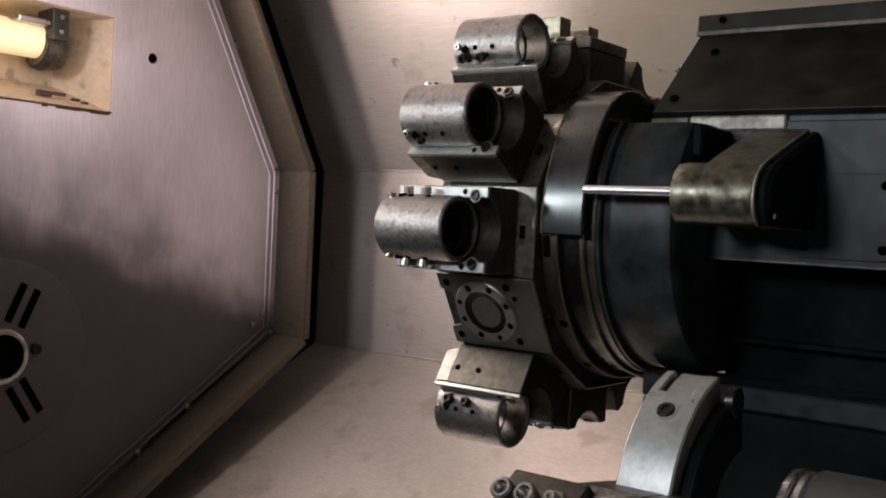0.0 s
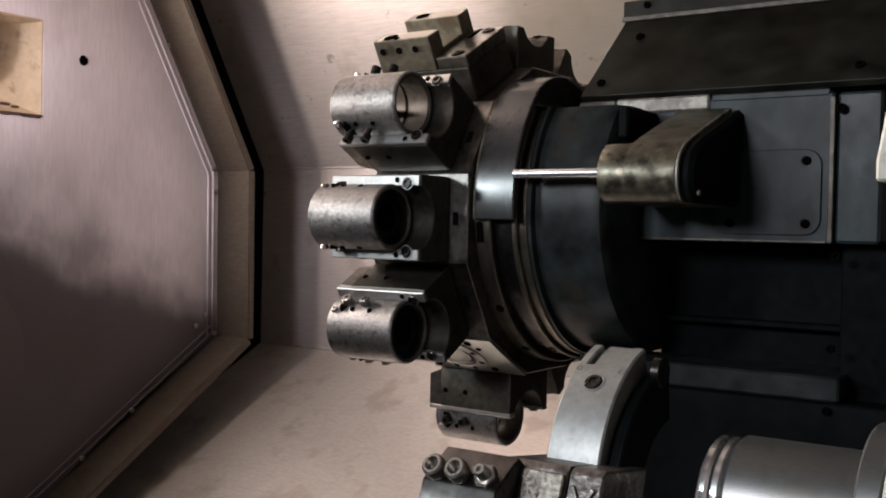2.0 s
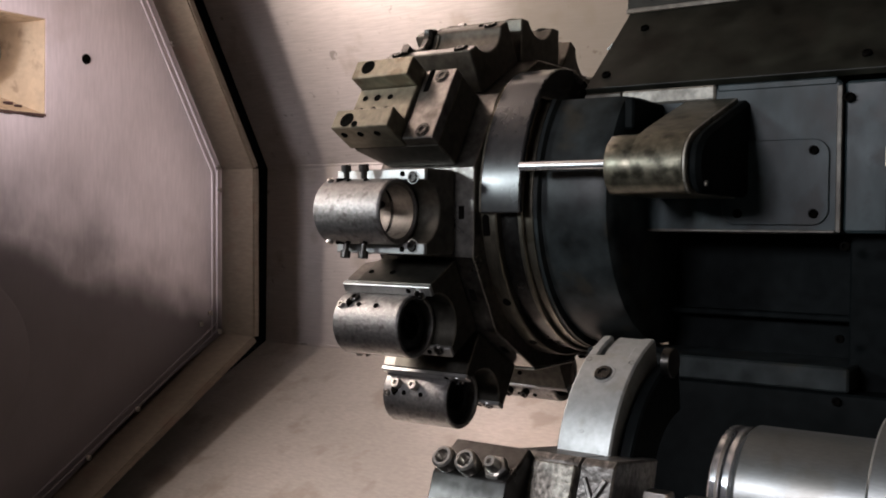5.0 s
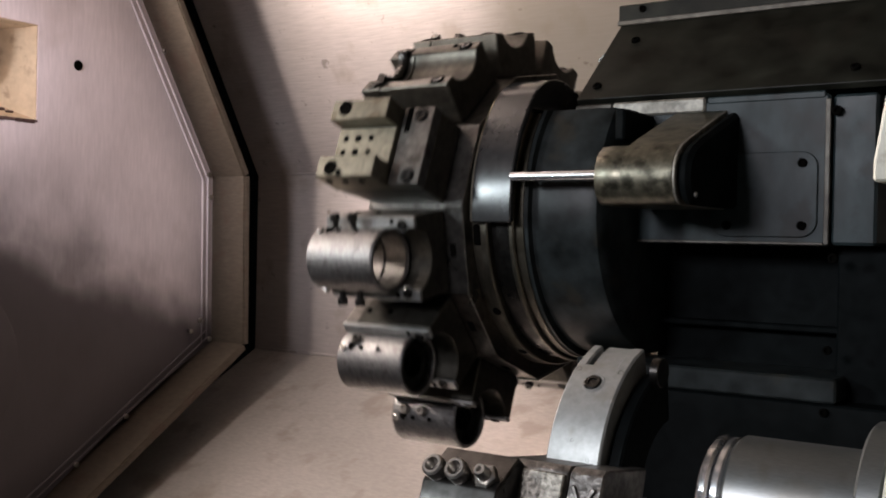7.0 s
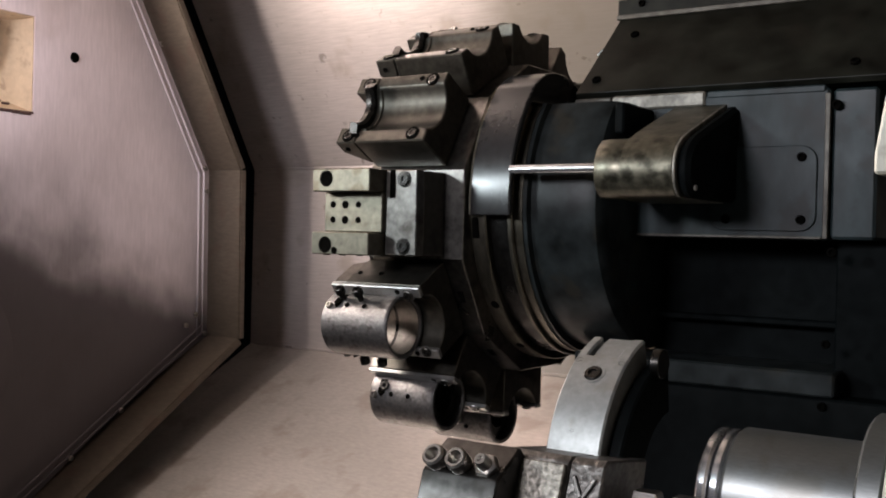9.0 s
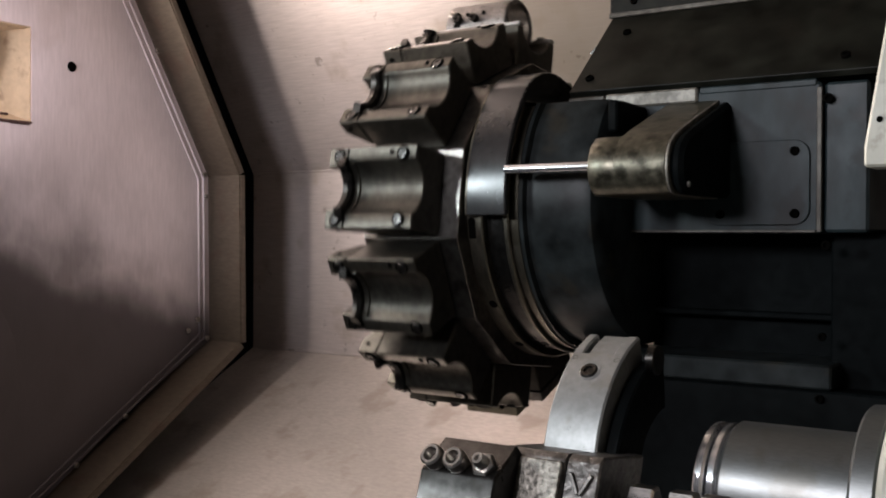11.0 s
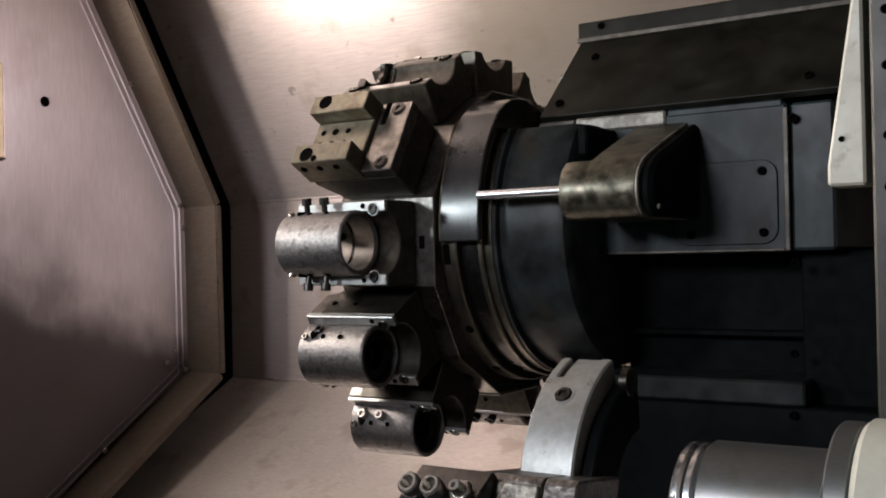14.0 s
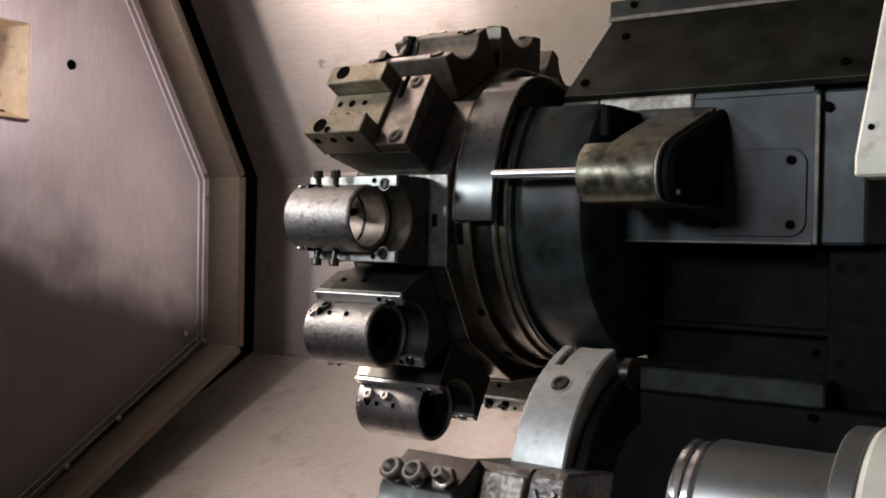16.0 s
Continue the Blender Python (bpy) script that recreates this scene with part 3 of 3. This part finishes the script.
part("disc", prism(dodecagon(RA, PHI), -0.165, 0.013, "x", 0.0015), OILY, turret, "twelve-sided oily steel disc", smooth=False)
part("disc_face", lathe([(-0.19, 0), (-0.19, 0.16), (-0.177, 0.175), (-0.177, 0)], 64), OILY, turret)


def saddle_section(half, low, high, cn, rb, n=14):
    """(v, n) outline of a block with a round cradle in its top."""
    reach = math.sqrt(max(rb * rb - (cn - high) ** 2, 0))
    a0 = math.atan2(high - cn, -reach)
    a1 = math.atan2(high - cn, reach)
    if a0 > 0:
        a0 -= 2 * math.pi
    arc = [(rb * math.cos(a0 + (a1 - a0) * i / n), cn + rb * math.sin(a0 + (a1 - a0) * i / n)) for i in range(n + 1)]
    return [(-half + 0.004, low), (-half, low + 0.004), (-half, high)] + arc + [(half, high), (half, low + 0.004), (half - 0.004, low)]


UP = (0, 0, 1)


def bolts(holder, spots, r=0.0095, h=0.006, name="bolt"):
    first = None
    for x, v, n in spots:
        m = toward(x, v, n, UP)
        if first is None:
            first = part(name, socket_screw(r, h, 18), DARK, holder, "black socket-head bolt", m)
        else:
            again(first, holder, m)


def eyes(holder, spots, r=0.005, d=UP, mat=None):
    first = None
    for x, v, n in spots:
        m = toward(x, v, n, d)
        if first is None:
            first = part("tapped_hole", eye_ring(r, 0.0015, 14), mat or HOLE, holder, "", m)
        else:
            again(first, holder, m)


def boring_holder(k, bore, pins, mat, head, tool=False, n_pins=2):
    """A clamp block with a cradle, and the round sleeve held in it."""
    m = seat_pose(k)
    high, cn, r, b = 0.3215, 0.340, 0.0485, bore
    s0, s1 = -0.183, -0.058
    block = part("boring_holder", prism(saddle_section(0.063, RA + 0.0005, high, cn - 0.001, r + 0.001), -0.162, -0.0205, "x", 0.0015), BLOCK, turret,
                 "dark oily boring-bar holder with painted shade and a round sleeve", m)
    for v0, v1 in ((-0.0625, -0.046), (0.046, 0.0625)):
        part("overhang", prism([(-0.185, 0.268), (-0.161, RA + 0.008), (-0.161, high - 0.001), (-0.185, high - 0.001)], v0, v1, "y", 0.001), mat, block)
        part("lug", box(-0.186, -0.0195, v0, v1, high - 0.0005, high + 0.007, 0.0015), LUG, block, "bright clamp strip")
    sleeve = part("sleeve", lathe([(s0, b), (s0, r - 0.003), (s0 + 0.003, r), (s1 - 0.003, r), (s1, r - 0.002), (s1, b + 0.001), (s1 - 0.001, b)], 64), SLEEVE, block,
                  "worn grey steel sleeve, open at one end", pose(0, 0, cn))
    if tool:
        part("tool_shank", lathe([(s0, 0), (s0, b - 0.002), (s1 - 0.014, b - 0.002), (s1 - 0.012, b - 0.005), (s1 - 0.012, 0.022), (s1 - 0.03, 0.020), (s1 - 0.03, 0.014), (s1 - 0.05, 0.012), (s1 - 0.05, 0.0)], 48), DARK, sleeve, "dark stepped bushing inside the sleeve")
    else:
        part("bore_liner", lathe([(s0 + 0.004, b - 0.002), (s0 + 0.004, b), (s1 - 0.046, b), (s1 - 0.046, b - 0.002)], 48), BORE, sleeve, "rubbed bright bore")
        part("bore_liner", lathe([(s1 - 0.040, b - 0.002), (s1 - 0.040, b), (s1 - 0.003, b), (s1 - 0.003, b - 0.002)], 48), BORE, sleeve, "rubbed bright bore")
        part("bore_groove", lathe([(s1 - 0.047, b - 0.0012), (s1 - 0.047, b), (s1 - 0.039, b), (s1 - 0.039, b - 0.0012)], 48), DARK, sleeve, "dark groove in the bore")
        part("screw_tip", rod(0.006, 0, 0.016, 14), DARK, sleeve, "", toward(s1 - 0.062, 0.012, -b + 0.002, (0, -0.3, 1)))
    bolts(block, [(-0.041, 0.050, high + 0.0065), (-0.041, -0.050, high + 0.0065)], 0.0085, 0.004)
    eyes(block, [(-0.041, 0.050, high + 0.0066), (-0.041, -0.050, high + 0.0066)], 0.0105, UP, LUG)
    eyes(block, [(-0.060, 0.055, high + 0.0065), (-0.060, -0.055, high + 0.0065)], 0.0042)
    screw = None
    for sign in (1, -1):
        for i in range(n_pins):
            pm = toward(-0.152 + 0.034 * i, sign * 0.030, cn + 0.004, (0, sign, 0.1))
            if screw is None:
                shape = [(0, 0), (0, 0.0046), (pins, 0.0046), (pins, 0.0078), (pins + 0.010, 0.0078), (pins + 0.011, 0.0068), (pins + 0.011, 0.004), (pins + 0.006, 0.0038), (pins + 0.006, 0)]
                screw = part("clamp_screw", lathe(shape, 16), head, block, "clamp screw across the sleeve", pm)
            else:
                again(screw, block, pm)
        part("grub_screw", socket_screw(0.0055, 0.005, 12), STEEL, sleeve, "", toward(s0 + 0.012, sign * 0.044, 0.020, (0, sign * 0.9, 0.42)))
        part("access_slot", prism([(s0 + 0.019, -0.005), (s0 + 0.033, -0.005), (s0 + 0.032, 0.017), (s0 + 0.026, 0.023), (s0 + 0.020, 0.017)], *sorted((sign * 0.038, sign * (r + 0.0006))), "y"), HOLE, sleeve, "dark slot cut for a wrench")
        eyes(sleeve, [(s0 + 0.045, sign * 0.0452, 0.0175), (s0 + 0.078, sign * 0.0452, 0.0175)], 0.004, (0, sign * 0.93, 0.36))
        eyes(block, [(-0.151, sign * 0.0631, 0.294), (-0.110, sign * 0.0631, 0.294)], 0.0045, (0, sign, 0))
    part("keyway", box(-0.014, -0.004, -0.010, 0.010, RA - 0.001, RA + 0.0008, 0.0003), HOLE, block)
    return block


def cradle_holder(k):
    """An empty holder: a half-round cradle, two lugs beyond it and a curved lip between them."""
    m = seat_pose(k)
    high, cn, rb = 0.322, 0.345, 0.047
    block = part("cradle_holder", prism(saddle_section(0.0625, RA + 0.0005, high, cn, rb), -0.150, -0.0205, "x", 0.002), BLOCK, turret,
                 "empty tanned steel tool cradle with four bolts", m)
    for sign in (1, -1):
        v0, v1 = sorted((sign * 0.033, sign * 0.0625))
        part("end_lug", prism([(-0.188, 0.296), (-0.1505, RA + 0.014), (-0.1505, high), (-0.188, high)], v0, v1, "y", 0.002), BLOCK, block, "square lug with a bolt hole")
        eyes(block, [(-0.172, sign * 0.0628, 0.306)], 0.004, (0, sign, 0))
    lip = lathe([(-0.163, 0.036), (-0.163, 0.050), (-0.158, 0.053), (-0.149, 0.053), (-0.149, 0.040), (-0.154, 0.036)], 24, 206, 334)
    part("lip", lip, DARK, block, "raised dark curved lip", pose(0, 0, cn + 0.004))
    for a in (235, 305):
        ca, sa = math.cos(radians(a)), math.sin(radians(a))
        part("lip_screw", socket_screw(0.004, 0.0022, 12), STEEL, block, "", toward(-0.163, -0.043 * ca, cn + 0.004 + 0.043 * sa, (-1, 0, 0.6)))
    part("step", lathe([(-0.150, rb - 0.003), (-0.150, rb + 0.002), (-0.138, rb + 0.002), (-0.140, rb - 0.003)], 20, 214, 326), BLOCK, block, "", pose(0, 0, cn))
    corners = [(-0.166, 0.0494, high), (-0.166, -0.0494, high), (-0.045, 0.0494, high), (-0.045, -0.0494, high)]
    eyes(block, corners, 0.0115)
    bolts(block, [(x, v, n + 0.0004) for x, v, n in corners], 0.0078, 0.0022)
    eyes(block, [(-0.066, 0.053, high), (-0.150, -0.050, high)], 0.0042)
    return block


def turning_holder(k):
    """A square-shank holder: two bars, a drilled floor and a cross plate."""
    m = seat_pose(k)
    block = part("turning_holder", prism([(-0.150, RA + 0.0005), (-0.0205, RA + 0.0005), (-0.0205, 0.305), (-0.182, 0.305), (-0.182, 0.297)], -0.0625, 0.0625, "y", 0.002), BLOCK, turret, "tanned square-shank turning tool holder", m)
    for sign in (1, -1):
        a, b = sorted((sign * 0.030, sign * 0.0635))
        bar = part("clamp_bar", box(-0.187, -0.078, a, b, 0.3055, 0.361, 0.0015), BRASSY, block, "tanned clamp bar with a large hole")
        part("bar_hole", eye_ring(0.0125, 0.0012, 22), HOLE, bar, "", toward(-0.160, sign * 0.0493, 0.3605, UP))
        eyes(bar, [(-0.172 + 0.032 * i, sign * 0.0635, 0.343) for i in range(3)], 0.0055, (0, sign, 0))
        if sign < 0:
            again(bar.children[-1], bar, toward(-0.142, -0.0575, 0.3605, UP))
    floor_plate = part("drilled_floor", box(-0.187, -0.0765, -0.0295, 0.0295, 0.3055, 0.332, 0.0015), BRASSY, block, "drilled steel floor plate")
    for x in (-0.170, -0.146, -0.121):
        for v in (-0.0115, 0.0115):
            part("tapped_hole", eye_ring(0.0062 if x == -0.146 else 0.005, 0.0012, 16), HOLE, floor_plate, "", toward(x, v, 0.3315, UP))
    cross = part("cross_plate", box(-0.076, -0.0195, -0.0625, 0.0625, 0.3055, 0.3245, 0.0015), OILY, block, "grey cross plate with two bolts")
    part("clearance_slot", box(-0.068, -0.058, 0.022, 0.0628, 0.324, 0.3252, 0.0005), HOLE, cross, "dark milled slot")
    bolts(cross, [(-0.0415, 0.0489, 0.324), (-0.0415, -0.0489, 0.324)], 0.0095, 0.0035)
    eyes(cross, [(-0.0415, 0.0489, 0.3241), (-0.0415, -0.0489, 0.3241)], 0.0125, UP, DARK)
    return block


def bare_seat(k):
    """The one free seat: a clean face with a bolted bore."""
    m = seat_pose(k)
    outline = [(-0.166, -0.0655), (0.013, -0.0655), (0.013, 0.0655), (-0.166, 0.0655), (-0.166, 0.036), (-0.146, 0.030), (-0.146, -0.030), (-0.166, -0.036)]
    seat = part("bare_seat", prism(outline, RA + 0.0003, RA + 0.0045, "z", 0.001), SEAT, turret, "clean pale free seat with a bolted round bore", m)
    face = RA + 0.0044
    c = toward(-0.088, 0, face, UP)
    part("bore_ring", lathe([(0, 0.037), (0, 0.055), (0.002, 0.055), (0.003, 0.054), (0.003, 0.038), (0.0025, 0.037)], 56), LUG, seat, "steel ring round the bore", c)
    # dark steel paints the bore's shade on this shallow ring
    part("bore_wall", lathe([(0, 0.026), (0, 0.0375), (0.0032, 0.0375), (0.0032, 0.0365), (0.0008, 0.026)], 48), DARK, seat, "bore wall with its shade put in as dark steel", c)
    part("plug", lathe([(0, 0), (0, 0.030), (0.0012, 0.029), (0.0012, 0)], 40), SEAT, seat, "pale plug", toward(-0.083, -0.002, face, UP))
    for a in (20, 65, 115, 160, 200, 245, 290, 335):
        part("tapped_hole", eye_ring(0.0058 if a % 2 else 0.0048, 0.0012, 14), HOLE, seat, "", toward(-0.088 + 0.0465 * math.cos(radians(a)), 0.0465 * math.sin(radians(a)), face + 0.0025, UP))
    eyes(seat, [(x, v, face) for x in (-0.150, -0.037) for v in (-0.0486, 0.0486)], 0.0065)
    eyes(seat, [(-0.026, 0.030, face)], 0.0045)
    return seat


boring_holder(0, 0.041, 0.019, OILY, STEEL, True)
boring_holder(1, 0.041, 0.012, OILY, DARK, True, 1)
boring_holder(2, 0.042, 0.029, OILY, DARK)
turning_holder(3)
for k in range(4, 10):
    cradle_holder(k)
boring_holder(10, 0.041, 0.021, OILY, DARK)
bare_seat(11)


# ---- steady rest ----
def steady_rest():
    s = thing("steady_rest", "steel steady rest with a curved arm and an oil block", "steady rest", (0.39, SY, SZ))
    x0, x1 = -0.03, 0.030
    up, ra = 0.015, 0.1485
    lift = pose(0, 0, up)

    def on_arm(x, a):
        a = radians(a)
        return toward(x, -(ra - 0.001) * math.cos(a), (ra - 0.001) * math.sin(a), (0, -math.cos(a), math.sin(a)))
    arm = part("arm", lathe([(x0, 0.098), (x0, ra - 0.002), (x0 + 0.002, ra), (x1 - 0.002, ra), (x1, ra - 0.002), (x1, 0.098)], 48, -40, 58), ARM, s, "ground grey curved arm", lift)
    part("screw_seat", eye_ring(0.0125, 0.0014, 24), ARM, arm, "", on_arm(0.0, 48))
    part("screw", socket_screw(0.0098, 0.003, 18), DARK, arm, "black socket screw", on_arm(-0.001, 48))
    for k, a in ((-0.024, 55), (0.024, 55)):
        part("pin", eye_ring(0.0032, 0.0012, 12), DARK, arm, "", on_arm(k, a))
    for k, a in ((-0.012, 12), (0.017, 15), (-0.004, 22)):
        part("pit", eye_ring(0.0018, 0.0011, 8), DARK, arm, "", on_arm(k, a))
    for a0, a1 in ((x0, x0 + 0.012), (x1 - 0.014, x1)):
        part("fork", lathe([(a0, 0.1), (a0, ra - 0.002), (a0 + 0.002, ra), (a1 - 0.002, ra), (a1, ra - 0.002), (a1, 0.1)], 12, 58.1, 74), ARM, arm)
    part("tongue", lathe([(x0 + 0.017, 0.1), (x0 + 0.017, ra - 0.003), (x1 - 0.0145, ra - 0.003), (x1 - 0.0145, 0.1)], 12, 58.1, 76), ARM, arm, "pale tongue between the forks")
    part("fork_gap", lathe([(x0 + 0.0122, 0.1), (x0 + 0.0122, ra - 0.010), (x0 + 0.0168, ra - 0.010), (x0 + 0.0168, 0.1)], 10, 58.2, 74), OIL_SHADE_BLACK, arm)
    # black plate added to paint the shade on the arm's unlit side
    part("back_plate", lathe([(0.031, 0.08), (0.031, 0.135), (0.034, 0.138), (0.044, 0.138), (0.046, 0.135), (0.046, 0.08)], 40, -40, 84), OIL_SHADE_BLACK, s, "side plate painted black for the arm's unlit side")
    part("hinge_pin", rod(0.016, 0.044, 0.054, 24), DARK, s, "worn round hinge pin", pose(0, -0.045, 0.135))
    # carriage at the foot of the arm
    f = [(-0.198, 0.053), (-0.190, 0.057), (-0.10, 0.045), (-0.10, -0.12), (-0.262, -0.12)]
    base = part("casting", prism(f, -0.045, 0.0255, "x", 0.0015), CAST, s, "rough textured casting")
    part("mark_plate", prism([(-0.1975, 0.053), (-0.189, 0.057), (-0.10, 0.045), (-0.15, -0.12), (-0.2615, -0.12)], 0.026, 0.062, "x", 0.002), CAST, s, "cast plate with raised marks")
    slope = (Vector((0, -0.262, -0.12)) - Vector((0, -0.198, 0.053)))
    sd = slope.normalized()
    nn = Vector((0, sd.z, -sd.y))
    if nn.y > 0:
        nn = -nn
    frame_m = Matrix((Vector((1, 0, 0)), sd, nn)).transposed().to_4x4()
    for k, x, tilt, half in ((0.022, -0.006, 62, 0.011), (0.022, 0.006, -62, 0.011), (0.042, 0.0, 0, 0.010), (0.066, 0.0, 0, 0.010), (0.054, -0.010, 90, 0.012), (0.054, 0.010, 90, 0.012)):
        p = Vector((0.044 + x, -0.198, 0.053)) + sd * k
        part("raised_mark", box(-half, half, -0.0022, 0.0022, -0.001, 0.0028, 0.001), CAST, s, "", Matrix.Translation(p) @ frame_m @ pose(0, 0, 0, 0, 0, tilt))
    part("textured_plate", box(-0.034, 0.034, 0.006, 0.10, -0.002, 0.0045, 0.0015), CAST2, s, "rough light textured plate", Matrix.Translation(Vector((-0.010, -0.198, 0.056))) @ frame_m)
    blk = [(-0.25, 0.037), (-0.208, 0.062), (-0.165, 0.02), (-0.17, -0.06), (-0.262, 0.0)]
    oil = part("oil_block", prism(blk, -0.108, -0.022, "x", 0.002), DARK, s, "black oil block with three fittings")
    d = Vector((0, -0.80, 0.60))
    for i, x in enumerate((-0.094, -0.068, -0.040)):
        if i < 2:
            part("fitting", lathe([(0, 0), (0, 0.0105), (0.008, 0.0115), (0.016, 0.0115), (0.018, 0.0095), (0.018, 0.0072), (0.004, 0.0068), (0.004, 0)], 24), STEEL, oil, "open steel fitting", toward(x, -0.240, 0.043, d))
        else:
            part("nut", lathe([(0, 0), (0, 0.0125), (0.007, 0.0125), (0.008, 0.011), (0.008, 0)], 6), STEEL, oil, "hexagon nut", toward(x, -0.238, 0.044, d))
            part("nipple", lathe([(0.007, 0), (0.007, 0.0075), (0.017, 0.0065), (0.020, 0.0055), (0.020, 0.003), (0.015, 0.003), (0.015, 0)], 18), STEEL, oil, "grease nipple", toward(x, -0.238, 0.044, d))
    part("block_foot", prism([(-0.26, -0.002), (-0.17, -0.06), (-0.17, -0.2), (-0.28, -0.2)], -0.12, -0.03, "x", 0.003), DARK, s)
    for x in (0.085, 0.125, 0.155):
        part("clamp_nut", lathe([(0, 0), (0, 0.016), (0.022, 0.016), (0.024, 0.013), (0.024, 0)], 6), STEEL, s, "steel clamp nut", toward(x - 0.012, -0.15, 0.012, (1, 0, 0)))
    part("clamp_bar", box(0.06, 0.16, -0.16, -0.12, -0.10, 0.0, 0.003), DARK, s)
    return s


steady_rest()


# ---- tailstock ----
def tailstock():
    t = thing("tailstock", "tailstock with a ground steel quill and cream painted body", "tailstock", (0.488, SY, SZ))
    part("quill", lathe([(0.026, 0), (0.026, 0.068), (0.03, 0.0715), (0.17, 0.0715), (0.17, 0)], 80), QUILL, t, "ground steel quill")
    for x in (0.0, 0.013):
        part("nose_ring", lathe([(x, 0.03), (x, 0.064), (x + 0.003, 0.068), (x + 0.009, 0.069), (x + 0.012, 0.066), (x + 0.012, 0.03)], 72), CHROME, t, "polished nose ring")
    part("collar", lathe([(0.158, 0.05), (0.158, 0.098), (0.161, 0.101), (0.180, 0.101), (0.182, 0.098), (0.182, 0.05)], 80), QUILL, t, "ground collar")
    part("body", lathe([(0.183, 0.0), (0.183, 0.100), (0.189, 0.105), (0.60, 0.105), (0.60, 0.0)], 80), CREAM, t, "cream painted body with chipped edge")
    part("base", box(0.18, 0.60, -0.1, 0.3, -0.4, -0.05, 0.01), CREAM, t)
    return t


tailstock()


# ---- door post with its cream guard ----
def door_post():
    p = thing("door_post", "dark door post with a cream painted guard", "door post", (0.66, -0.38, 1.3))
    guard = part("guard", prism([(-0.046, 0.046), (-0.018, 0.222), (-0.006, 0.30), (-0.006, 0.024), (-0.046, 0.024)], -0.004, 0.05, "y", 0.003), CREAM, p, "tapered cream guard")
    part("hole", eye_ring(0.0035, 0.001, 12), HOLE, guard, "", toward(-0.030, -0.0042, 0.075, (0, -1, 0)))
    post = part("post", box(0.001, 0.06, -0.006, 0.06, -1.1, 0.8, 0.003), POST, p, "oily olive post")
    for z in (0.02, 0.075, 0.15, 0.21):
        part("bolt", socket_screw(0.005, 0.003, 12), HOLE, post, "", toward(0.018, -0.006, z, (0, -1, 0)))
    return p


door_post()


# ---- what moves ----
STEPS = [(0, 0), (1.4, 0), (1.5, 0.07), (1.6, 0.35), (1.7, 0.66), (1.8, 0.93), (1.9, 1), (4.05, 1), (4.15, 1.07), (4.25, 1.35), (4.35, 1.66),
         (4.45, 1.93), (4.55, 2), (6.75, 2), (6.8, 2.01), (6.9, 2.1), (7.0, 2.33), (7.1, 2.62), (7.2, 2.92), (7.3, 3), (9.4, 3), (9.5, 3.04), (9.6, 3.14), (9.7, 3.33)]
STEPS += [(round(9.8 + 0.2 * i, 1), 7.53 - 2.6 * (1.5 - 0.2 * i)) for i in range(18)]
STEPS += [(13.3, 12.63), (13.4, 12.83), (13.5, 13.05), (13.6, 13.28), (13.7, 13.55), (13.8, 13.81), (13.9, 13.96), (14.0, 14), (16, 14)]


def motions():
    walk(turret, [(t, pose(TX, TY, TZ, 30 * m)) for t, m in STEPS])


motions()
